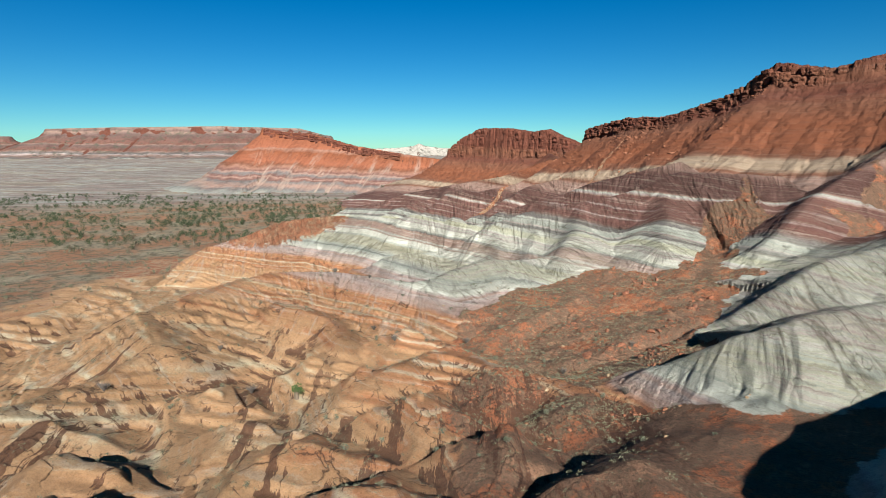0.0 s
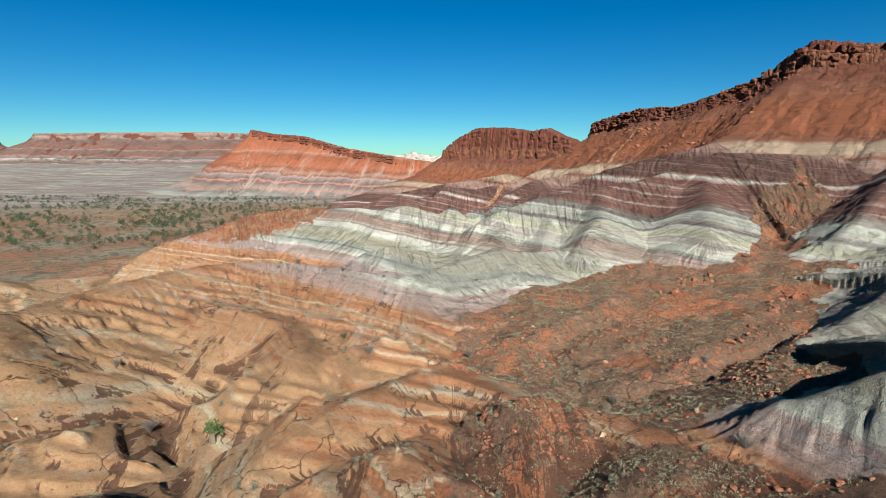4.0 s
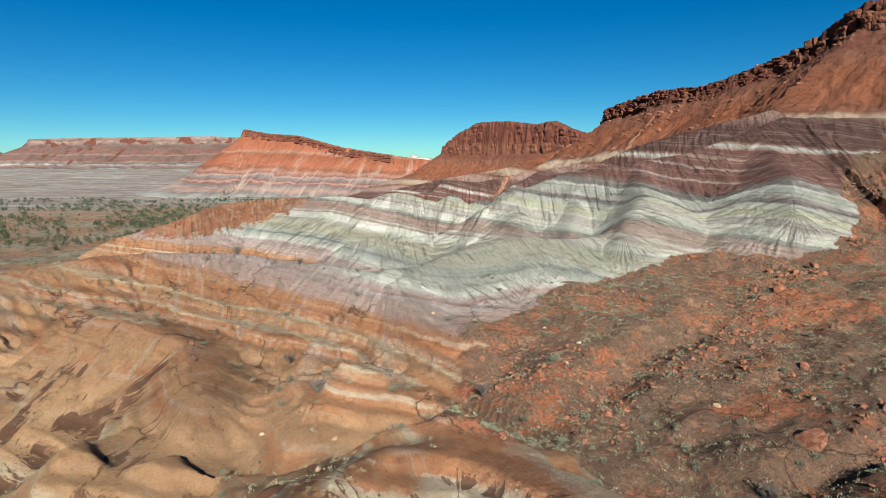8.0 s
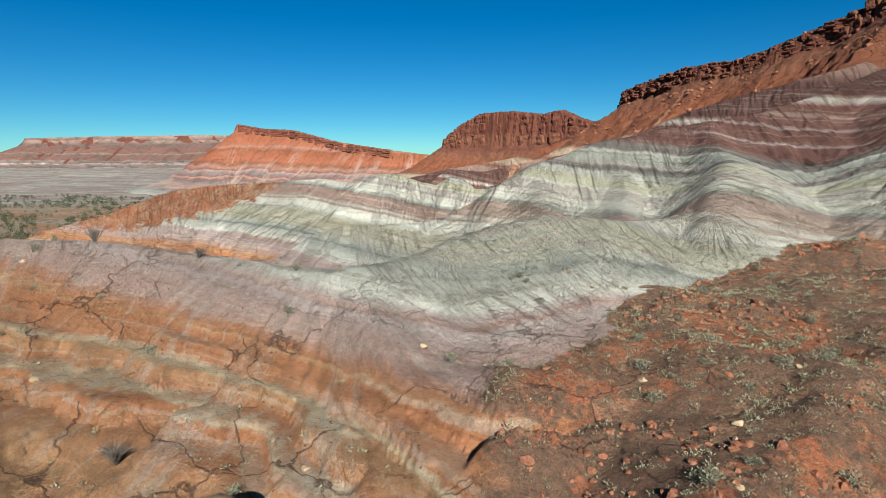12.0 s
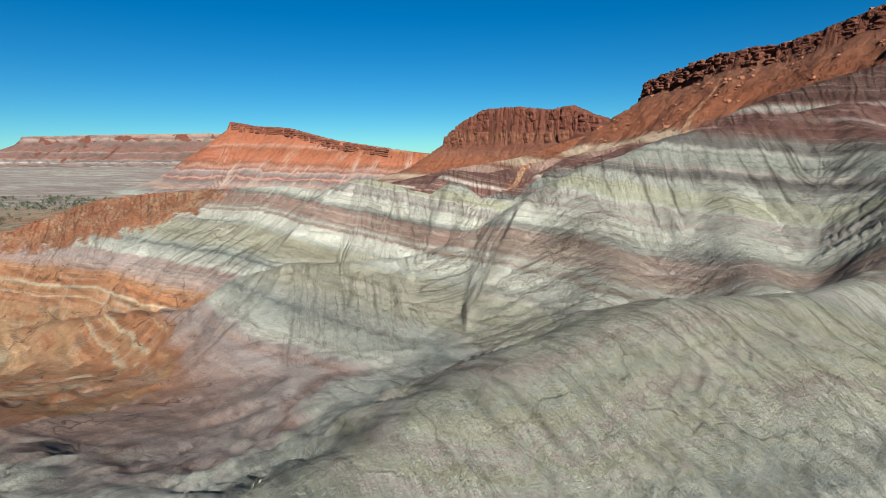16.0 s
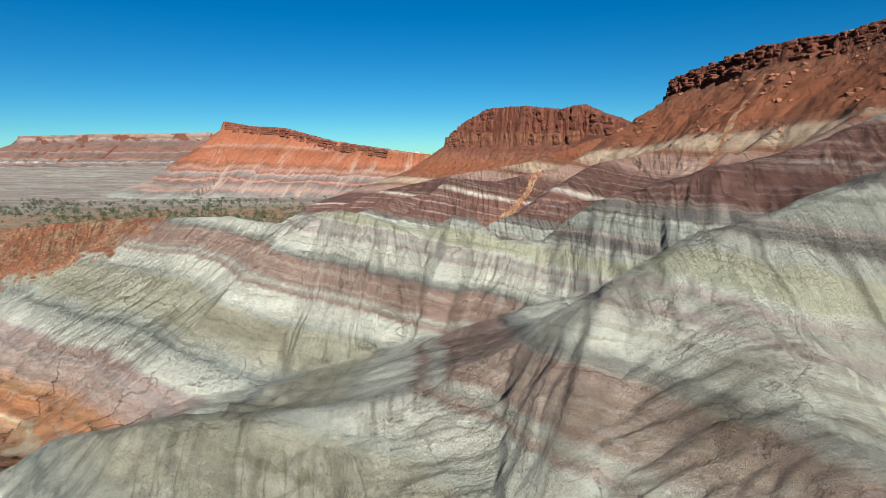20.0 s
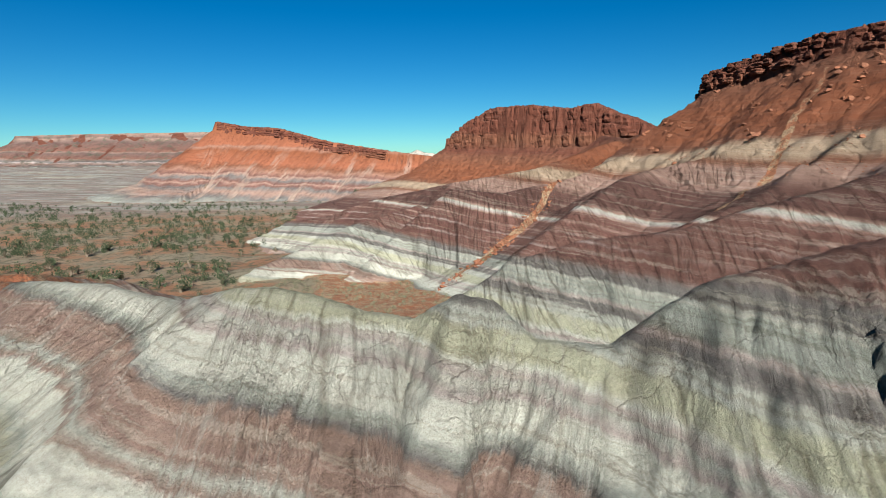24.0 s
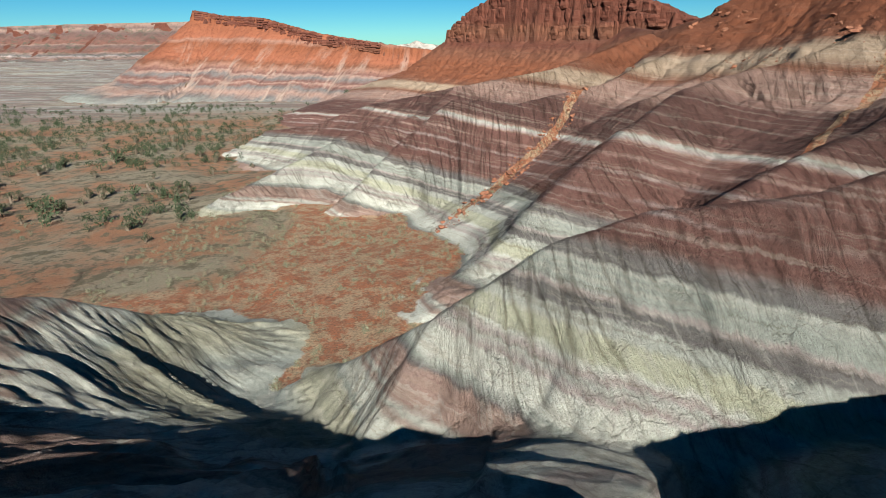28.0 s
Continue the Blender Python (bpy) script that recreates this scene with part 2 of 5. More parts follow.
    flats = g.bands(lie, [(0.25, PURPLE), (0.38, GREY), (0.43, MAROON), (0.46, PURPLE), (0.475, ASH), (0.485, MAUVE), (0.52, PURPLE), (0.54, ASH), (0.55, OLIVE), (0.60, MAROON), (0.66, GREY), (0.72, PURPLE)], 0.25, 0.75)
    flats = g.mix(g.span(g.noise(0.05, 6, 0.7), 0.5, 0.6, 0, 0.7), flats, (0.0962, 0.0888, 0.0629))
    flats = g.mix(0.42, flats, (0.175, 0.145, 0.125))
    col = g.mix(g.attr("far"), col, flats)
    # dark mud and varnish that follow the gullies and comb down the tan faces
    straight = g.tree.nodes.new("ShaderNodeCombineXYZ")
    g.put(straight.inputs[0], g.math("MULTIPLY_ADD", g.noise(0.25, 3), 1.4, g.attr("run"))), g.put(straight.inputs[1], g.attr("down"))
    comb = g.noise(1.0, 6, 0.72, (0.34, 0.020, 1), straight.outputs[0])
    field = g.noise(0.045, 4, 0.6)
    stain = g.math("ADD", g.math("MULTIPLY_ADD", comb, 1.7, -0.35), g.math("MULTIPLY_ADD", field, 0.5, -0.25))
    stain = g.math("ADD", stain, g.math("MULTIPLY_ADD", thin, 0.30, -0.15))
    stain = g.math("ADD", stain, g.math("MULTIPLY_ADD", g.attr("gully"), 0.18, -0.03))
    stain = g.math("ADD", stain, g.math("MULTIPLY_ADD", g.noise(1.1, 6, 0.8), 0.24, -0.12))
    varnish = g.math("MULTIPLY", g.math("MINIMUM", 1.0, g.attr("varnish")), g.span(g.math("MULTIPLY_ADD", g.attr("varnish"), 0.10, stain), 0.70, 0.735))
    col = g.mix(g.math("MULTIPLY", varnish, 0.9), col, g.mix(g.noise(0.8, 6, 0.75), (0.060, 0.029, 0.019), (0.125, 0.058, 0.033)))
    # grit on sandstone and soil, small cracks and crumbs on the clay
    stony = g.span(bed, 58, 64, 1.0, 0.35)
    grit = g.noise(2.6, 5, 0.8)
    col = g.mix(g.math("MULTIPLY", stony, g.span(grit, 0.48, 0.62, 0.0, 0.38)), col, g.mix(1.0, col, (0.55, 0.52, 0.50), "MULTIPLY"))
    chip = g.voronoi(1.3)
    col = g.mix(g.math("MULTIPLY", g.math("MULTIPLY", stony, g.span(chip, 0.10, 0.16, 0.8, 0.0)), g.span(g.noise(0.2, 3), 0.45, 0.6)), col, (0.0666, 0.0407, 0.0296))
    # spalled patches and joints in the sandstone
    col = g.mix(g.math("MULTIPLY", stony, g.span(g.noise(0.42, 7, 0.8), 0.55, 0.59, 0.0, 0.32)), col, g.mix(1.0, col, (0.62, 0.54, 0.50), "MULTIPLY"))
    bent = g.tree.nodes.new("ShaderNodeVectorMath")
    bent.operation = "MULTIPLY_ADD"
    wobble = g.tree.nodes.new("ShaderNodeTexNoise")
    wobble.inputs["Scale"].default_value, wobble.inputs["Detail"].default_value = 0.3, 5.0
    g.put(wobble.inputs["Vector"], g.pos)
    g.put(bent.inputs[0], wobble.outputs["Color"]), g.put(bent.inputs[1], (6.0, 6.0, 6.0)), g.put(bent.inputs[2], g.pos)
    joint = g.voronoi(0.13, "DISTANCE_TO_EDGE", bent.outputs[0])
    crack = g.math("MULTIPLY", g.span(joint, 0.0, 0.022, 1.0, 0.0), g.span(g.noise(0.08, 4, 0.6), 0.46, 0.54))
    col = g.mix(g.math("MULTIPLY", g.math("MULTIPLY", crack, stony), 0.8), col, (0.06, 0.032, 0.022))
    # rills that branch down the clay, and finer ones between them, sunk and darkened
    clayey = g.span(bed, 59, 64, 0.25, 1.0)
    drop = g.tree.nodes.new("ShaderNodeCombineXYZ")
    g.put(drop.inputs[0], g.math("MULTIPLY_ADD", g.noise(0.35, 4, 0.6), 0.8, g.attr("run"))), g.put(drop.inputs[1], g.attr("down"))
    fan = drop.outputs[0]
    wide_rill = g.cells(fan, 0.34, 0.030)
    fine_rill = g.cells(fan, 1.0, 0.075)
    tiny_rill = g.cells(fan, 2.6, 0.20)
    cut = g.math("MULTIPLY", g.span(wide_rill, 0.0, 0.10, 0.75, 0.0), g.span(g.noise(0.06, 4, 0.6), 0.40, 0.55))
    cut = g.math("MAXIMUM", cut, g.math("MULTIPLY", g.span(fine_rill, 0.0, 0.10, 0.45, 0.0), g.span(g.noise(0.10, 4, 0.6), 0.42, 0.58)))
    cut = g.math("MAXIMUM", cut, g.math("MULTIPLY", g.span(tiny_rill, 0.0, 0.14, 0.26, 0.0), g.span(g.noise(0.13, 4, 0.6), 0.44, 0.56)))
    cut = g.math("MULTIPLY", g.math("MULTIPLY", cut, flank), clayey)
    # shade of the rill grooves put into the clay colour, over their bump
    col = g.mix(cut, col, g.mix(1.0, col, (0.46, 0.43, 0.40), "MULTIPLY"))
    flute = g.noise(1.0, 5, 0.75, (3.2, 0.16, 1), fan)
    col = g.mix(g.math("MULTIPLY", flank, g.span(flute, 0.53, 0.60, 0.0, 0.22)), col, g.mix(1.0, col, (0.58, 0.56, 0.54), "MULTIPLY"))
    crumb = g.noise(1.5, 7, 0.85)
    col = g.mix(g.span(crumb, 0.53, 0.60, 0.0, 0.34), col, g.mix(1.0, col, (0.55, 0.52, 0.50), "MULTIPLY"))
    col = g.mix(g.span(crumb, 0.40, 0.47, 0.45, 0.0), col, g.mix(1.0, col, (1.32, 1.30, 1.28), "MULTIPLY"))
    grain = g.noise(7.0, 5, 0.8)
    col = g.mix(g.span(grain, 0.50, 0.64, 0.0, 0.45), col, g.mix(1.0, col, (0.5, 0.47, 0.45), "MULTIPLY"))
    n = g.bump(g.noise(0.6, 6, 0.65), 1.0, 0.28)
    n = g.bump(g.math("MULTIPLY", flank, g.noise(1.0, 5, 0.65, (1.2, 0.10, 1), fan)), 0.7, 0.9, n)
    n = g.bump(g.math("MULTIPLY", flank, flute), 0.6, 1.0, n)
    n = g.bump(g.math("MULTIPLY", fade, thin), 0.6, 0.7, n)
    n = g.bump(g.math("MULTIPLY", cut, -1.0), 0.9, 1.0, n)
    n = g.bump(crumb, 0.55, 0.9, n)
    n = g.bump(g.math("MULTIPLY", crack, -1.0), 0.5, 1.0, n)
    n = g.bump(g.noise(4.0, 6, 0.8), 0.25, 1.0, n)
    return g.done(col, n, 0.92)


ROCK = rock_material()


def far_rock_material():
    """Far country: flat-lying beds by height, scrub specks."""
    g = Nodes("far_beds")
    z = g.math("ADD", g.dot(g.pos, (0.0, 0.0, 1.0)), g.math("MULTIPLY_ADD", g.noise(0.004, 6, 0.65), 44.0, -22.0))
    # reds dulled to dusty pink-brown: the haze of distance sits in these colours
    hazy_brown, hazy_red, hazy_pale_red = (0.110, 0.070, 0.060), (0.145, 0.066, 0.048), (0.190, 0.122, 0.095)
    col = g.bands(z, [(0, GREY), (12, PURPLE), (20, ASH), (24, PURPLE), (36, MAUVE), (42, LILAC), (46, PURPLE), (58, hazy_pale_red), (62, hazy_red), (88, hazy_brown), (96, hazy_pale_red), (100, hazy_red), (150, hazy_brown), (166, hazy_pale_red), (174, hazy_brown), (190, hazy_pale_red)], 0, 200)
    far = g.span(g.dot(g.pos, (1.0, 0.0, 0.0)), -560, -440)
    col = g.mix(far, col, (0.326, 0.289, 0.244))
    col = g.mix(g.span(g.noise(0.012, 6, 0.75), 0.46, 0.60, 0, 0.7), col, g.mix(1.0, col, (0.66, 0.62, 0.60), "MULTIPLY"))
    col = g.mix(g.span(g.noise(0.03, 6, 0.75), 0.52, 0.60, 0, 0.75), col, (0.0666, 0.0629, 0.0444))
    return g.done(col, g.bump(g.noise(0.02, 6, 0.7), 30.0, 0.8), 0.95)


FAR_ROCK = far_rock_material()


def mesa_material():
    """Red shale under a cliff: fluted orange-red slopes, pale aprons and a lilac foot."""
    g = Nodes("red_shale")
    z = g.math("ADD", g.dot(g.pos, (0.03, 0.0, 1.0)), g.math("MULTIPLY_ADD", g.noise(0.02, 6, 0.65), 24.0, -12.0))
    hot, rose = (0.215, 0.074, 0.0392), (0.215, 0.111, 0.0777)
    col = g.bands(z, [(-20, GREY), (-6, PURPLE), (0, MAUVE), (6, PURPLE), (10, MAROON), (13, MAUVE), (15, MAROON), (20, PURPLE), (24, MAUVE), (26, MAROON), (31, rose), (36, RUST), (42, hot), (60, RED), (66, rose), (70, hot), (96, RED), (110, BRICK), (130, BRICK)], -20, 130)
    both = g.tree.nodes.new("ShaderNodeCombineXYZ")
    g.put(both.inputs[0], g.attr("run")), g.put(both.inputs[1], g.attr("down"))
    fan = both.outputs[0]
    apron = g.math("MULTIPLY", g.span(g.noise(1.0, 5, 0.65, (0.05, 0.012, 1), fan), 0.52, 0.64), g.span(z, 30, 70, 0.7, 0.0))
    col = g.mix(apron, col, (0.266, 0.189, 0.148))
    col = g.mix(g.span(g.noise(1.0, 6, 0.7, (0.3, 0.02, 5), fan), 0.48, 0.62, 0.0, 0.5), col, g.mix(1.0, col, (0.6, 0.55, 0.52), "MULTIPLY"))
    col = g.mix(g.span(g.noise(0.25, 6, 0.8), 0.52, 0.62, 0.0, 0.6), col, g.mix(1.0, col, (0.5, 0.48, 0.46), "MULTIPLY"))
    return g.done(col, g.bump(g.noise(0.12, 6, 0.75), 5.0, 0.8), 0.95)


SHALE = mesa_material()

# ---------------------------------------------------------------- land form
F32 = np.float32
RNG = np.random.RandomState(7)
PERM = np.concatenate([RNG.permutation(512)] * 2)
GX, GY = np.cos(np.arange(512) * 2.399).astype(F32), np.sin(np.arange(512) * 2.399).astype(F32)


def gnoise(x, y, seed=0):
    """Smooth gradient noise, about -0.7 to 0.7."""
    xi, yi = np.floor(x).astype(np.int32), np.floor(y).astype(np.int32)
    fx, fy = (x - xi).astype(F32), (y - yi).astype(F32)
    u, v = fx * fx * fx * (fx * (fx * 6 - 15) + 10), fy * fy * fy * (fy * (fy * 6 - 15) + 10)

    def corner(i, j):
        k = PERM[(PERM[(xi + i + seed * 37) & 511] + yi + j + seed * 11) & 511]
        return GX[k] * (fx - i) + GY[k] * (fy - j)
    a, b, c, d = corner(0, 0), corner(1, 0), corner(0, 1), corner(1, 1)
    return a + u * (b - a) + v * (c - a + u * (a - b - c + d))


def fbm(x, y, octaves=4, seed=0):
    total, amp = 0, 1.0
    for o in range(octaves):
        total = total + amp * gnoise(x * 2 ** o, y * 2 ** o, seed + o * 5)
        amp *= 0.5
    return total


def ramp(v, a, b):
    t = np.clip((v - a) / (b - a), 0, 1)
    return t * t * (3 - 2 * t)


def along(px, py, line):
    """Distance to a crest line, the way along it and its height there."""
    best = np.full(px.shape, 1e9, F32)
    s_at, z_at = np.zeros(px.shape, F32), np.zeros(px.shape, F32)
    run, last = 0.0, len(line) - 2
    for k, ((x0, y0, z0), (x1, y1, z1)) in enumerate(zip(line[:-1], line[1:])):
        dx, dy = x1 - x0, y1 - y0
        n = math.hypot(dx, dy)
        q = ((px - x0) * dx + (py - y0) * dy) / (n * n)
        t = np.clip(q, 0, 1)
        d = np.hypot(px - x0 - t * dx, py - y0 - t * dy)
        off = (px - x0) * dy - (py - y0) * dx
        side = np.sign(off)
        past = np.where((q < 0) & (k == 0) | (q > 1) & (k == last), np.abs(q - t) * n, 0)
        flare = 1 - 0.6366 * np.arctan2(past, np.abs(off) / n + 0.01)
        near = d < best
        best = np.where(near, d, best)
        s_at = np.where(near, (run + t * n) + 21 * side * flare, s_at)
        z_at = np.where(near, z0 + t * (z1 - z0), z_at)
        run += n
    return best, s_at, z_at


def clay(d, s, zc, k, rill, foot, seed):
    """A rounded clay ridge with rills that run straight down its flanks."""
    r = np.sqrt(d * d + 4.0) - 2.0
    fall = k * (r - 0.35 * np.maximum(r - 0.4 * foot, 0))
    bend = 0.9 * gnoise(s / 14, d / 9, seed + 3) + 0.4 * gnoise(s / 5, d / 4, seed + 12)
    g0 = 1 - np.abs(gnoise(s / 19.0, d / 90, seed + 2)) * 2.6
    g1 = 1 - np.abs(gnoise(s / (6.0 * rill) + bend, d / 50, seed)) * 2.6
    g2 = 1 - np.abs(gnoise(s / (2.0 * rill) + bend, d / 16, seed + 1)) * 2.6
    cut = 1.9 * rill * ramp(d, 3, 26) * np.clip(g0, 0, 1) ** 1.3 + 1.5 * rill * ramp(d, 1, 12) * np.clip(g1, 0, 1) ** 1.3 + 0.75 * rill * ramp(d, 0.5, 5) * np.clip(g2, 0, 1) ** 1.5
    g3 = 1 - np.abs(gnoise(s / (1.15 * rill) + 2 * bend, d / 8, seed + 6)) * 2.6
    cut = cut + 0.45 * rill * ramp(d, 0.8, 4) * np.clip(g3, 0, 1)
    cut = 2.4 * rill * np.tanh(cut / (2.4 * rill))
    return zc + 0.8 * rill - fall - cut + gnoise(s / 15, d / 30, seed + 7) * 1.0 * ramp(d, 0, 6)


def facet(d, s, zc, k, rill, foot, seed):
    """A sandstone ridge cut by sharp gullies into flat three-cornered faces."""
    r = np.sqrt(d * d + 1.0) - 1.0
    fall = k * (r - 0.35 * np.maximum(r - 0.4 * foot, 0))

    def fold(v):
        return 1 - np.abs((v - np.floor(v)) * 2 - 1)
    wide = fold(s / 15.0 + 0.9 * gnoise(s / 31, d / 40, seed) + 0.12 * gnoise(s / 4, d / 5, seed + 1))
    mid = fold(s / 5.2 + 1.1 * gnoise(s / 13, d / 17, seed + 2) + 0.15 * gnoise(s / 2, d / 3, seed + 4))
    cut = 2.9 * rill * ramp(d, 1, 20) * wide ** 1.15 + 0.7 * rill * ramp(d, 1, 9) * mid ** 1.3 * (0.4 + 0.6 * ramp(gnoise(s / 17, d / 14, seed + 5), -0.2, 0.3))
    return zc + 0.9 * rill - fall - cut


def cliff(d, s, zc, top, high, k1, run1, k2, seed):
    """A flat cap, a broken cliff with buttresses and ledges, a talus fan below it. A negative high is the height of the cliff's foot."""
    steep = 0.26
    if high < 0:
        high, steep = np.clip(zc + high, 7, 42), 0.13
    else:
        high = high * (0.95 + 0.7 * gnoise(s / 37, s * 0 + 0.5, seed + 8))
    d = d + 0.12 * high * fbm(s / 25, d / 14, 3, seed) + 2.0 * gnoise(s / 9, d / 3.0, seed + 2) + 0.8 * gnoise(s / 3.4, d / 1.6, seed + 3) - top
    e = np.maximum(d, 0)
    w = np.clip(e / (steep * high), 0, 1)
    n = 4.0
    q = w * n + 0.9 * gnoise(s / 7, w * 3, seed + 5)
    w2 = np.where(w < 1, np.clip((np.floor(q) + ramp(q - np.floor(q), 0.6, 0.95)) / n, 0, 1), 1)
    wall = high * (0.2 * w + 0.8 * w2)
    e2 = np.maximum(e - steep * high, 0)
    g = 1 - np.abs(gnoise(s / 17, d / 60, seed + 4)) * 2.4
    g2 = 1 - np.abs(gnoise(s / 4, d / 14, seed + 9)) * 2.4
    talus = k1 * np.minimum(e2, run1) + k2 * np.maximum(e2 - run1, 0) + ramp(e2, 1, 25) * (1.7 * np.clip(g, 0, 1) ** 1.3 + 0.5 * np.clip(g2, 0, 1))
    lumps = 2.2 * np.abs(fbm(s / 8, d / 5, 3, seed + 6)) * ramp(high, 5, 14)
    return zc - wall - talus + lumps + 0.9 * fbm(s / 9, d / 9, 2, seed + 6)


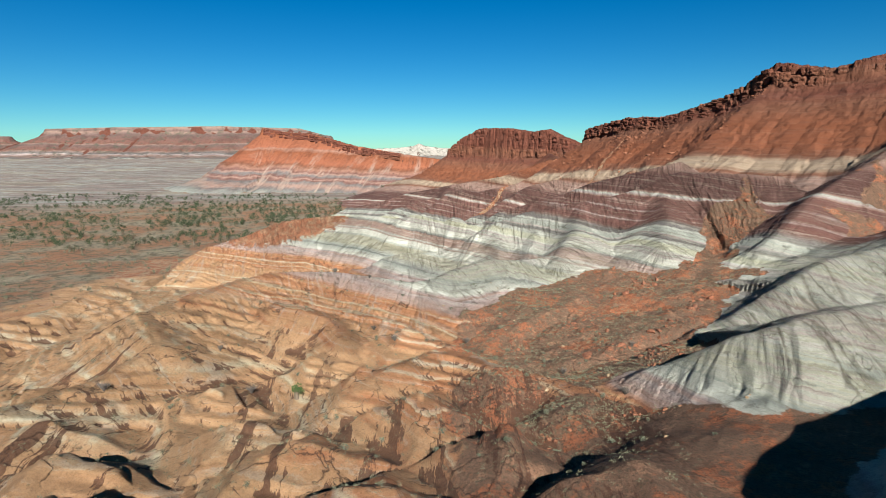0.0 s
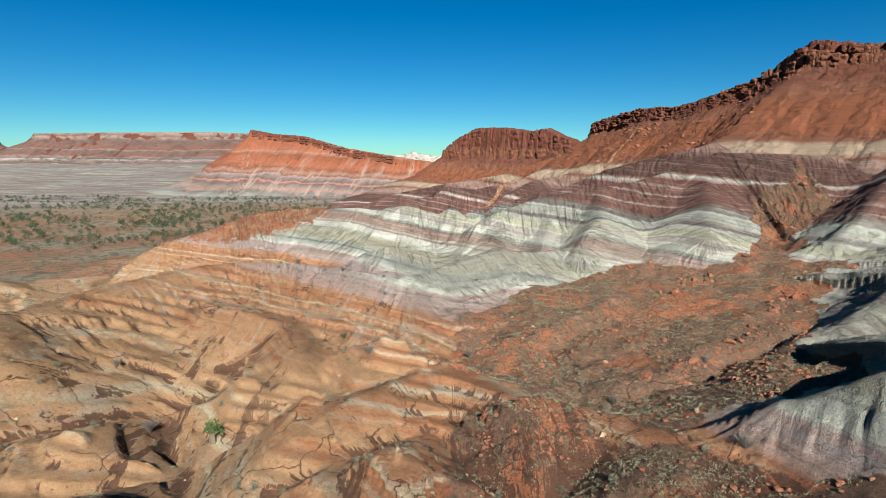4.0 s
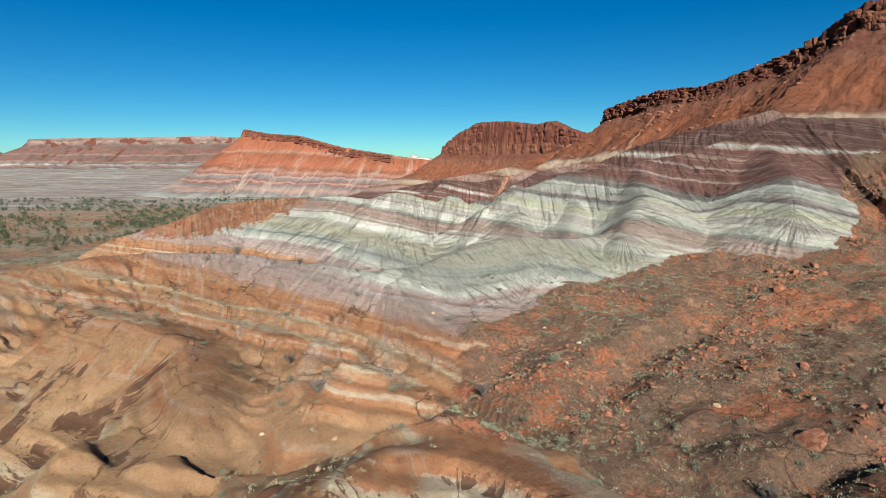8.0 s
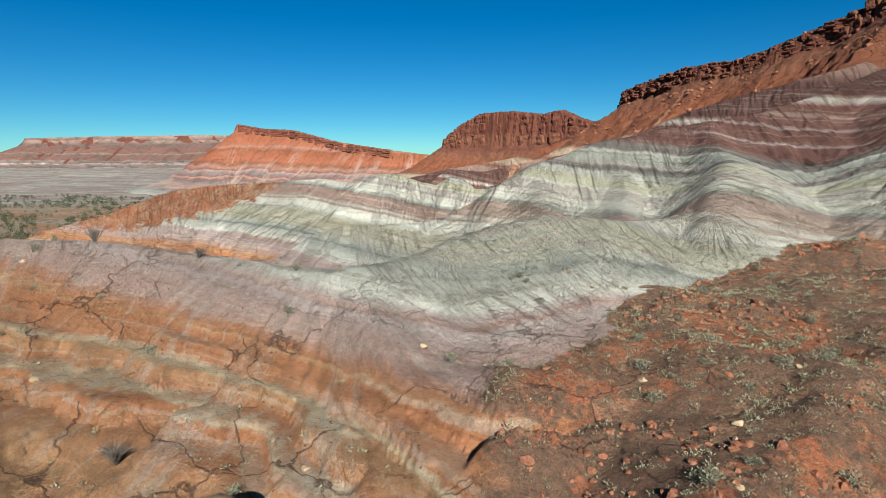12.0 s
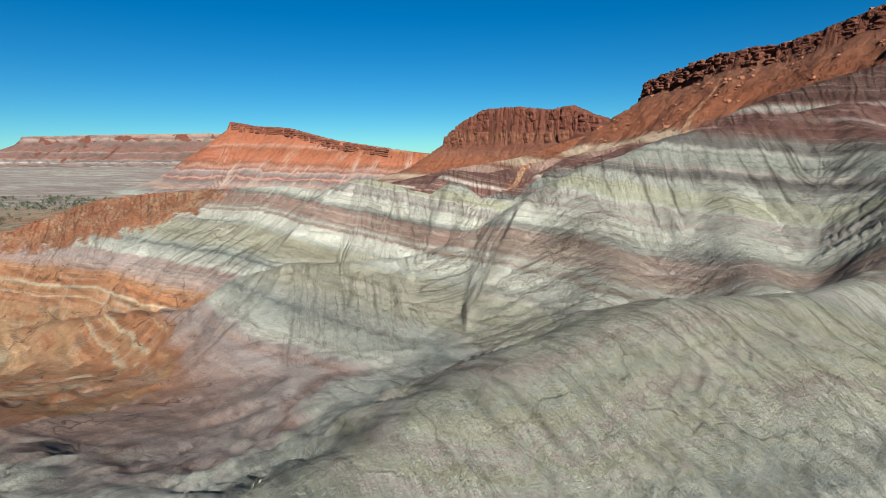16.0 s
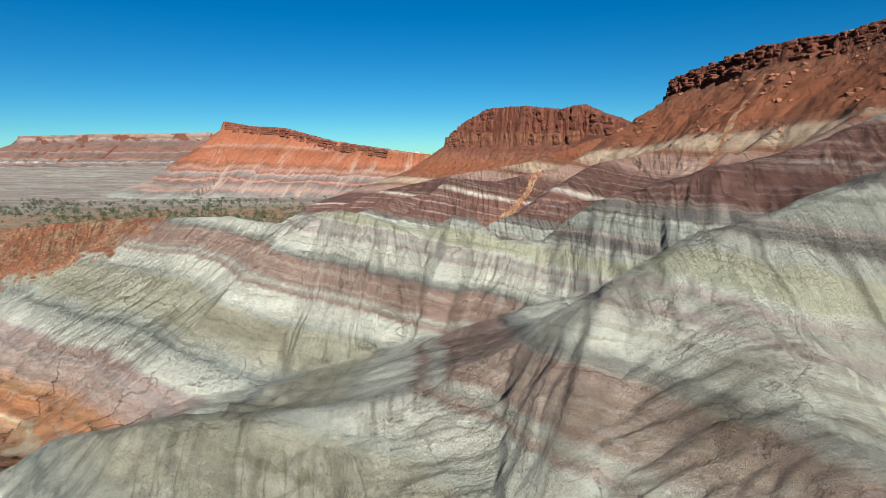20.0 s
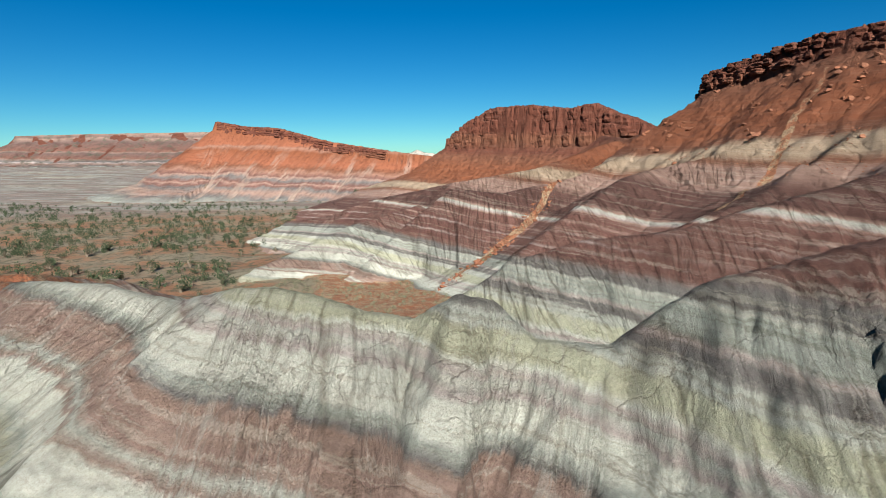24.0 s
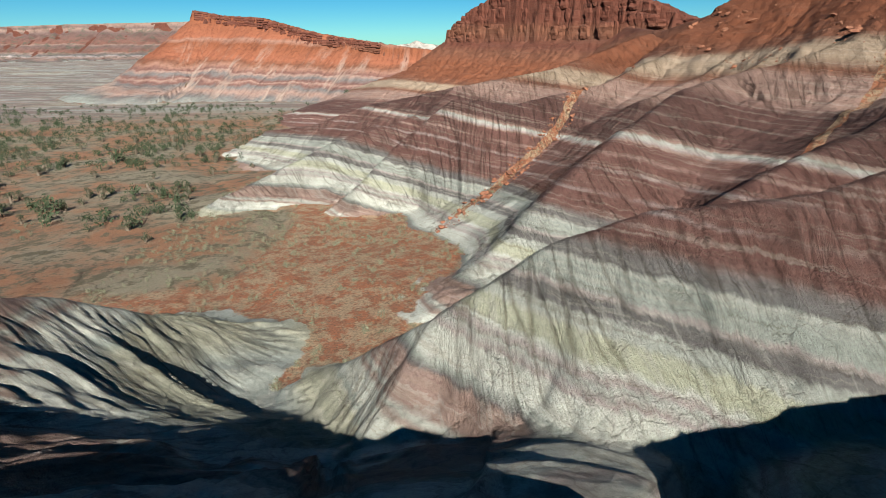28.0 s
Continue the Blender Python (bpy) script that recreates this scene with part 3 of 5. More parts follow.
# crest lines: group, kind of flank, its figures, and the line's corners in metres
CRESTS = [
    ("striped_hill", "clay", (0.62, 1.0, 70), [(140, 240, 66), (101, 246, 67.5), (85, 243, 62), (70, 242, 57.5), (57, 241, 56), (33, 240, 53), (22, 240, 48.5), (15, 239, 44), (9, 242, 39.5), (2, 241, 36), (-8, 238, 34.5)]),
    ("striped_hill", "clay", (0.50, 1.0, 90), [(-124, 302, 27), (-104, 308, 33), (-88, 313, 39), (-70, 318, 41.5), (-56, 320, 42.5), (-52, 336, 39), (-48, 352, 31), (-42, 364, 22)]),
    ("striped_hill", "clay", (0.60, 1.0, 110), [(-58, 315, 42), (-37, 306, 43), (-26, 300, 42), (-17, 294, 45), (-13, 294, 45.3), (-5, 294, 43.4), (1, 295, 41.6), (5, 294, 44.2), (9, 294, 43.2), (13, 292, 39.8), (20, 289, 39.6), (27, 288, 46), (35, 287, 50), (42, 285, 54), (70, 280, 62), (110, 268, 72)]),
    ("striped_hill", "clay", (0.55, 0.8, 40), [(57, 238, 55), (50, 218, 46), (42, 200, 39)]),
    ("striped_hill", "clay", (0.55, 0.8, 40), [(90, 238, 60), (84, 216, 52), (76, 198, 44)]),
    ("striped_hill", "clay", (0.55, 0.8, 40), [(24, 240, 48), (22, 222, 41), (14, 206, 35)]),
    ("striped_hill", "clay", (0.55, 0.8, 40), [(40, 240, 52), (34, 222, 44), (30, 206, 38)]),
    ("pink_ridge", "clay", (0.36, 0.7, 40), [(-4, 239, 34.5), (-17, 237, 35.5), (-25, 239, 33), (-34, 242, 27.5), (-60, 252, 21.5), (-88, 264, 16)]),
    ("grey_mound", "clay", (0.50, 1.05, 40), [(44, 208, 38.5), (27, 198, 39.8), (15, 191, 41), (8, 186, 40), (0, 180, 38.5), (-8, 174, 38.5)]),
    ("pink_ridge", "clay", (0.42, 0.8, 30), [(-8, 174, 38.5), (-23, 177, 39), (-34, 178, 39.5), (-52, 172, 40), (-64, 153, 40.5), (-72, 130, 39)]),
    ("grey_mound", "clay", (0.52, 0.9, 30), [(36, 95, 42), (45, 89, 47.2), (54, 86, 50.2), (68, 90, 51.5), (90, 97, 54.5), (120, 106, 60)]),
    ("grey_mound", "clay", (0.55, 1.0, 30), [(60, 127, 37), (70, 129, 42), (88, 132, 52.5), (112, 142, 55), (140, 166, 59)]),
    ("tan_ridge", "facet", (0.50, 1.3, 40), [(-72, 130, 39), (-59, 112, 38), (-70, 92, 37), (-90, 70, 38)]),
    ("tan_ridge", "facet", (0.50, 1.3, 40), [(-45, 150, 37), (-30, 146, 34), (-24, 134, 33)]),
    ("tan_ridge", "facet", (0.48, 1.3, 40), [(-26, 86, 33), (-13, 104, 37), (-2, 115, 37.5), (8, 120, 34), (15, 126, 30.5)]),
    ("tan_ridge", "facet", (0.48, 1.3, 40), [(4, 116, 36), (22, 102, 36.5), (34, 88, 39), (44, 74, 43)]),
    ("tan_ridge", "facet", (0.45, 1.3, 40), [(-100, 170, 32), (-120, 130, 33), (-110, 100, 34), (-130, 70, 36)]),
    ("tan_ridge", "facet", (0.45, 1.3, 40), [(-46, 96, 34), (-40, 74, 35), (-54, 52, 37)]),
    ("dark_ridge", "clay", (0.95, 0.8, 90), [(30, 22, 59), (38, 31, 60), (50, 38, 62), (72, 47, 64), (100, 56, 68), (160, 66, 84), (240, 120, 112)]),
    ("banded_slope", "clay", (0.60, 1.25, 80), [(118, 358, 66), (96, 354, 55), (71, 352, 48), (52, 352, 43), (32, 352, 39.5), (16, 350, 34), (2, 348, 27), (-12, 356, 16)]),
    ("banded_slope", "clay", (0.64, 1.25, 70), [(126, 448, 72), (108, 434, 62), (80, 440, 51.5), (60, 425, 45), (45, 412, 39), (24, 400, 27), (8, 392, 15)]),
    ("banded_slope", "clay", (0.80, 1.25, 80), [(116, 520, 74), (96, 504, 60), (62, 498, 47), (31, 492, 41), (7, 492, 43), (-12, 488, 27), (-28, 476, 12)]),
    ("banded_slope", "clay", (0.50, 1.35, 50), [(110, 600, 66), (60, 580, 50), (10, 575, 42), (-37, 603, 31), (-70, 615, 20), (-105, 645, 13)]),
    ("banded_slope", "clay", (0.45, 1.35, 40), [(-10, 540, 32), (-40, 520, 24), (-62, 500, 14), (-75, 480, 9)]),
    ("banded_slope", "clay", (0.66, 1.15, 60), [(142, 482, 82), (120, 464, 68), (98, 456, 58), (84, 452, 50)]),
    ("banded_slope", "clay", (0.66, 1.15, 60), [(152, 424, 80), (128, 412, 66), (106, 404, 57), (88, 398, 48)]),
    ("banded_slope", "clay", (0.66, 1.15, 60), [(170, 384, 84), (140, 376, 68), (118, 370, 61), (98, 366, 52)]),
    ("banded_slope", "clay", (0.66, 1.15, 60), [(124, 500, 78), (106, 482, 64), (88, 474, 54), (66, 468, 45)]),
    ("banded_slope", "clay", (0.50, 1.25, 40), [(100, 395, 58), (82, 388, 46), (60, 380, 38), (38, 376, 27)]),
    ("red_escarpment", "cliff", (5, 9, 0.72, 50, 0.52), [(330, 180, 160), (262, 270, 138), (236, 302, 129), (214, 326, 121.5), (199, 350, 128), (188, 384, 112), (166, 430, 101), (152, 468, 103), (133, 516, 96), (133, 522, 92)]),
    ("red_escarpment", "clay", (0.80, 1.1, 90), [(136, 522, 88), (128, 560, 74), (124, 620, 68), (126, 690, 72)]),
    ("red_escarpment", "clay", (0.60, 1.2, 80), [(230, 250, 110), (180, 226, 82), (142, 206, 66), (118, 190, 56), (100, 180, 46)]),
    ("red_butte", "cliff", (7, -66, 0.62, 40, 0.34), [(14, 872, 77), (31, 858, 91), (55, 836, 105), (90, 792, 104), (120, 760, 98), (135, 742, 101), (153, 722, 90), (168, 706, 82), (186, 690, 72)]),
    ("far_plateau", "cliff", (60, 34, 0.42, 260, 0.10), [(-2190, 3330, 180), (-1900, 3400, 190), (-1300, 3450, 198), (-900, 3600, 190), (-760, 3700, 150)]),
    ("far_plateau", "cliff", (60, 26, 0.42, 160, 0.10), [(-3500, 3300, 132), (-2500, 3300, 138)]),
    ("white_dome", "clay", (0.40, 3.0, 300), [(-520, 3900, 66), (-300, 3950, 74), (-200, 4000, 86), (-165, 4000, 102), (-120, 4000, 84), (0, 4000, 70), (220, 4000, 70)]),
    ("red_mesa", "cliff", (6, 15, 0.70, 120, 0.3), [(-372, 1222, 118), (-330, 1222, 110), (-264, 1195, 105), (-175, 1145, 82), (-80, 1095, 67), (10, 1060, 55), (120, 1030, 53)]),
]


# broad swells and hollows of the land: x, y, reach, rise in metres
NEAR_SWELLS = [(-37, 87, 31, -4.2), (-95, 170, 38, 3.2), (17, 77, 12, -2.7), (55, 209, 16, 4.3), (16, 160, 14, 3.2), (60, 87, 20, 2.8), (-9, 214, 16, 2.3), (-59, 120, 13, 2.6), (-11, 163, 14, -2.3), (-36, 163, 14, 2.3), (20, 87, 20, -2.4), (49, 109, 12, 2.5), (72, 161, 14, 1.8), (23, 176, 15, 1.6), (-30, 111, 12, -2.2), (-14, 97, 12, 2.1), (18, 118, 21, -1.5), (-95, 170, 14, 2.4), (-56, 149, 14, -1.4)]
FAR_SWELLS = [(-56, 282, 18, 4.4), (18, 334, 20, 3.3), (70, 421, 23, 3.8), (101, 402, 23, -4.4), (32, 226, 16, -2.8), (117, 475, 25, -2.9), (114, 215, 42, 2.3), (-49, 346, 35, -2.2), (48, 285, 18, -3.7), (77, 517, 27, 3.0), (-1, 401, 38, 2.0), (85, 481, 25, -2.6), (43, 423, 23, 2.0), (-54, 262, 18, 2.0), (-81, 496, 44, 2.0), (-2, 283, 18, -1.4), (27, 286, 19, 1.4), (-104, 599, 29, -2.7)]


def swell(x, y):
    return (0 * x + sum(rise * np.exp(-((x - cx) ** 2 + (y - cy) ** 2) / reach ** 2) for cx, cy, reach, rise in NEAR_SWELLS + FAR_SWELLS)).astype(F32)


def floor_height(x, y):
    z = -4 + 34 * np.exp(-(y - 130) / 300) + 0.06 * np.clip(x + 30, -260, 70) * np.exp(-np.maximum(y - 250, 0) / 300)
    z = z + ramp(-y + 130, 0, 160) * 6
    low = (0.9 - 2.2 * np.abs(fbm(x / 44, y / 36, 2, 21))) * 5.5 * np.exp(-np.maximum(y - 170, 0) / 60) * ramp(x, -420, -60) * (0.25 + 0.75 * ramp(y, 20, 60))
    near = np.exp(-np.maximum(y - 150, 0) / 40) * ramp(x, -420, -60) * ramp(-x, -34, -10)
    # flat three-cornered faces between two sets of straight gullies
    bend = 0.22 * gnoise(x / 34, y / 34, 22) + 0.03 * gnoise(x / 6, y / 6, 23)
    u1, u2, u3 = (0.80 * x + 0.60 * y) / 25 + bend, (-0.72 * x + 0.69 * y) / 21 - bend, (0.97 * x + 0.24 * y) / 8.5 + 2 * bend
    t1, t2, t3 = (np.abs(2 * (u - np.floor(u)) - 1) for u in (u1, u2, u3))
    low = 0.2 * low + near * (6.4 * np.minimum(t1, t2) - 2.3 + 0.9 * (t3 - 0.5) * ramp(np.minimum(t1, t2), 0.0, 0.35))
    z = z + low + fbm(x / 30, y / 30, 4, 31) * 0.9
    # the red debris fan that climbs to the foot of the cliffs, with its gully
    fan = 30.1 + 0.127 * x - 0.005 * y + 1.6 * fbm(x / 26, y / 20, 3, 33) + 0.8 * (0.5 - np.abs(gnoise(x / 30 - y / 40, y / 13 - x / 16, 34)) * 2) + 0.9 * fbm(x / 6, y / 6, 3, 35)
    fan = fan - 1.3 * np.exp(-(((y - 134) - (x - 14) * 0.9 + 4 * gnoise(x / 14, y / 14, 36)) / 3.2) ** 2) * ramp(-x, -48, -34) - 1.6 * np.exp(-(((y - 128) - (x - 50) * 0.5 + 5 * gnoise(x / 12, y / 12, 37)) / 2.2) ** 2) * ramp(x, 20, 34)
    z = z + (fan - z) * ramp(x, 6, 22) * ramp(y, 106, 120) * ramp(-y, -214, -190) * ramp(-x, -135, -100)
    z = z - 1.7 * np.exp(-((y - 147 - 0.36 * (x + 8) + 1.6 * gnoise(x / 9, y / 9, 38)) / 1.1) ** 2) * ramp(x, -34, -28) * ramp(-x, -16, -9)
    # the striped flats towards the far plateau
    far = np.hypot(x, y)
    z = z + ramp(far, 900, 2600) * (26 + 10 * fbm(x / 300, y / 300, 3, 41))
    z = z + ramp(x, 150, 700) * 60 * ramp(y, -300, 300)
    # the dry wash that winds through the red flat
    wx = -30 + 16 * np.sin(y / 33.0) + (y - 350) * -0.32
    z = z - 1.1 * np.exp(-((x - wx) / 2.2) ** 2) * ramp(y, 300, 340) * ramp(-y, -640, -560)
    return z.astype(F32)


def land(x, y):
    """Height, the height of each group alone, the way along and down from the crest, and the lead over the next crest."""
    parts = [land_piece(x[i:i + 25000].astype(F32), y[i:i + 25000].astype(F32)) for i in range(0, len(x), 25000)]
    groups = sorted(set().union(*(p[1] for p in parts)))
    lead = {g: np.concatenate([p[1].get(g, np.full(p[0].shape, -999, F32)) for p in parts]) for g in groups}
    return (np.concatenate([p[0] for p in parts]), lead, *(np.concatenate([p[k] for p in parts]) for k in (2, 3, 4)))


def land_piece(x, y):
    wx, wy = x + 2.6 * gnoise(x / 26, y / 26, 3) + 0.8 * gnoise(x / 8, y / 8, 5), y + 2.6 * gnoise(x / 26, y / 26, 4) + 0.8 * gnoise(x / 8, y / 8, 6)
    lift = swell(x, y)
    heights, owners = [floor_height(x, y) + lift], ["ground"]
    best, second, run, down = heights[0], heights[0] - 5, x, y
    x0, x1, y0, y1 = x.min(), x.max(), y.min(), y.max()
    for i, (group, kind, fig, line) in enumerate(CRESTS):
        gentle = 0.62 * fig[0] if kind != "cliff" else min(fig[2], fig[4])
        slack = 4 if kind != "cliff" else fig[0] + 8 + 0.26 * abs(fig[1])
        reach = (max(p[2] for p in line) + 12) / gentle + slack
        lx, ly = [p[0] for p in line], [p[1] for p in line]
        if min(lx) - reach > x1 or max(lx) + reach < x0 or min(ly) - reach > y1 or max(ly) + reach < y0:
            continue
        d, s, zc = along(wx, wy, line)
        near = zc + 4 - gentle * np.maximum(d - slack, 0) > best - 9
        if not near.any():
            continue
        z = np.full(x.shape, -999, F32)
        z[near] = {"clay": clay, "facet": facet, "cliff": cliff}[kind](d[near], s[near], zc[near], *fig, 50 + i * 13) + lift[near]
        heights.append(z), owners.append(group)
        second = np.maximum(second, np.minimum(best, z))
        run, down, best = np.where(z > best, s + 50 * i, run), np.where(z > best, d, down), np.maximum(best, z)
    top = np.max(heights, 0)
    soft = 0.8
    h = top + soft * np.log(sum(np.exp(np.clip((q - top) / soft, -30, 0)) for q in heights))
    lead = {g: np.max([q for q, o in zip(heights, owners) if o == g], 0) for g in set(owners)}
    h = h + 0.16 * fbm(x / 1.6, y / 1.6, 3, 61) + 0.28 * fbm(x / 7, y / 7, 2, 67) * ramp(h - lead["ground"], 0, 3)
    # harder beds stand out as ledges on the sandstone ridges
    bed = h + 0.24 * x + 0.164 * y + 1.6 * gnoise(x / 22, y / 22, 72)
    step = bed / 1.7 - np.floor(bed / 1.7)
    where = ramp(bed, 22, 28) * ramp(-bed, -61, -57) * ramp(gnoise(x / 15, y / 15, 71), -0.12, 0.12) * np.maximum(ramp(h - lead["ground"], 0.3, 1.5), ramp(-y, -172, -160) * ramp(-x, -26, -10)) * ramp(-y, -330, -280)
    h = h + 1.25 * where * (ramp(step, 0.62, 0.92) - step + 0.28)
    return h.astype(F32), lead, run, down, best - second

# ---------------------------------------------------------------- the land as meshes


def steps(low, first, last, high, step, grow_low, grow_high):
    """Grid lines, even from first to last and ever wider outwards."""
    out = list(np.arange(first, last, step))
    w = step
    while out[-1] < high:
        w *= grow_high
        out.append(out[-1] + w)
    w = step
    while out[0] > low:
        w *= grow_low
        out.insert(0, out[0] - w)
    return np.array(out, F32)


def covers(x, y, h, lead):
    """How far loose soil, valley scrub, dark varnish and the far striped flats cover the rock, 0 to 1."""
    hill = np.max([v for k, v in lead.items() if k != "ground"], 0) if len(lead) > 1 else h - 50
    flat = ramp(lead["ground"] - hill, -1.5, 2.5)
    soil = flat * np.clip(ramp(x, -12, 14) * ramp(-y, -215, -165) + ramp(y, 300, 335), 0, 1)
    cap = np.exp(-(((x + 90) / 40) ** 2 + ((y - 322) / 25) ** 2) * 1.1) * ramp(h, 22, 30)
    cap = np.maximum(cap, np.exp(-(((x + 70) / 16) ** 2 + ((y - 326) / 13) ** 2)) * 0.9)
    patchy = fbm(x / 30, y / 30, 4, 81)
    gully = np.exp(-((x - 12 - (y - 450) * 0.9 + 3 * patchy) / 2.0) ** 2) * ramp(y, 440, 452) * ramp(-y, -545, -500)
    gully2 = np.exp(-((x - 74 - (y - 392) * 1.1 + 3 * patchy) / 1.9) ** 2) * ramp(y, 380, 392) * ramp(-y, -470, -430)
    fan = flat * ramp(x + 8 * patchy, 8, 20) * ramp(y, 106, 118) * ramp(-y, -212, -195) * ramp(patchy, -0.75, -0.2)
    trail = ramp(6.5 + 9 * patchy - np.abs((x - 84) * 0.728 - (y - 188) * 0.686), -2, 3) * ramp(x, 55, 72) * ramp(-x, -140, -110)
    near = 0.6 * ramp(x + 8 * patchy, 6, 18) * ramp(-x, -40, -26) * ramp(-y, -172, -160) * ramp(y, 106, 118) * ramp(patchy, -0.25, 0.1) * 0.8
    slope = ramp(x, 95, 120) * ramp(-y, -240, -205) * ramp(patchy, -0.2, 0.3) * 0.9
    mound = ramp(lead.get("grey_mound", h - 9) - h + 0.8 + 0 * x, 0, 0.6) * ramp(h + 0.24 * x + 0.164 * y, 64, 68)
    fan, trail, near, slope = (v * (1 - mound) for v in (fan, np.minimum(trail, 0.95), near, slope))
    soil = np.clip(soil + cap * 1.5 + gully * 1.3 + gully2 * 1.3 + fan + trail + near + slope, 0, 1)
    scrub = flat * ramp(y, 370, 430) * ramp(-x, 25, 75) * ramp(-y, -1500, -900)
    scrub = np.clip(scrub + flat * ramp(-x, 150, 240) * ramp(y, 120, 260), 0, 1)
    varnish = np.maximum(ramp(-y, -124, -110), ramp(-y, -160, -146) * ramp(-x, 16, 30)) * ramp(-x, -85, -55) * (1 + 0.75 * ramp(x, -4, 10) * ramp(-y, -124, -112))
    varnish = varnish * ramp(-(h + 0.24 * x + 0.164 * y), -64, -58)
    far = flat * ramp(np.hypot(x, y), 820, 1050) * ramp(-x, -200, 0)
    return soil, scrub, varnish, far


LANDFORMS = {}
BEDS = [(58, "orange and tan sandstone beds"), (67.5, "pink and grey lower clay band"), (73.6, "olive-grey clay band"), (76.6, "white clay band"), (82, "mauve-brown clay band"), (89, "white and lilac clay band"),
        (93, "yellow-green clay band"), (102, "grey and purple clay band"), (118.8, "maroon clay band"), (122.6, "bright white clay stripe"), (149, "dark maroon clay band"), (163, "beige clay band"), (193, "orange-red shale slope"), (999, "dark red sandstone cliff band")]


def pieces(cells):
    """Labels the connected pieces of a grid of true cells, row by row."""
    root, label, last = [], np.full(cells.shape, -1, np.int32), []

    def find(k):
        while root[k] != k:
            k = root[k]
        return k
    for j in range(cells.shape[0]):
        edge = np.flatnonzero(np.diff(np.concatenate([[0], cells[j].astype(np.int8), [0]])))
        row, i = [], 0
        for a, e in zip(edge[::2], edge[1::2]):
            k = len(root)
            root.append(k)
            while i < len(last) and last[i][1] < a:
                i += 1
            m = i
            while m < len(last) and last[m][0] <= e:
                root[find(last[m][2])] = find(k)
                m += 1
            row.append((a, e, k))
            label[j, a:e] = k
        last = row
    flat = np.array([find(k) for k in range(len(root))], np.int32)
    return np.where(label >= 0, flat[label], -1) if len(root) else label


def land_part(name, co, nor, quads, data, mat):
    used = np.unique(quads)
    remap = np.zeros(len(co), np.int32)
    remap[used] = np.arange(len(used))
    quads = remap[quads].astype(np.int32)
    me = bpy.data.meshes.new(name)
    me.vertices.add(len(used)), me.loops.add(quads.size), me.polygons.add(len(quads))
    me.vertices.foreach_set("co", co[used].ravel())
    me.loops.foreach_set("vertex_index", quads.ravel())
    me.polygons.foreach_set("loop_start", np.arange(0, quads.size, 4, dtype=np.int32))
    me.polygons.foreach_set("use_smooth", np.ones(len(quads), bool))
    for key, values in data.items():
        me.attributes.new(key, "FLOAT", "POINT").data.foreach_set("value", values[used].astype(F32))
    me.update(calc_edges=True)
    me.normals_split_custom_set_from_vertices(nor[used])
    me.materials.append(mat)
    return new(name, me)


def hollow(h, reach):
    """How far each place of a grid lies below its neighbours within reach cells."""
    p = np.pad(h, reach, mode="edge").astype(np.float64)
    c = np.pad(p.cumsum(0).cumsum(1), ((1, 0), (1, 0)))
    w = 2 * reach + 1
    return (c[w:, w:] - c[:-w, w:] - c[w:, :-w] + c[:-w, :-w]) / w ** 2 - h


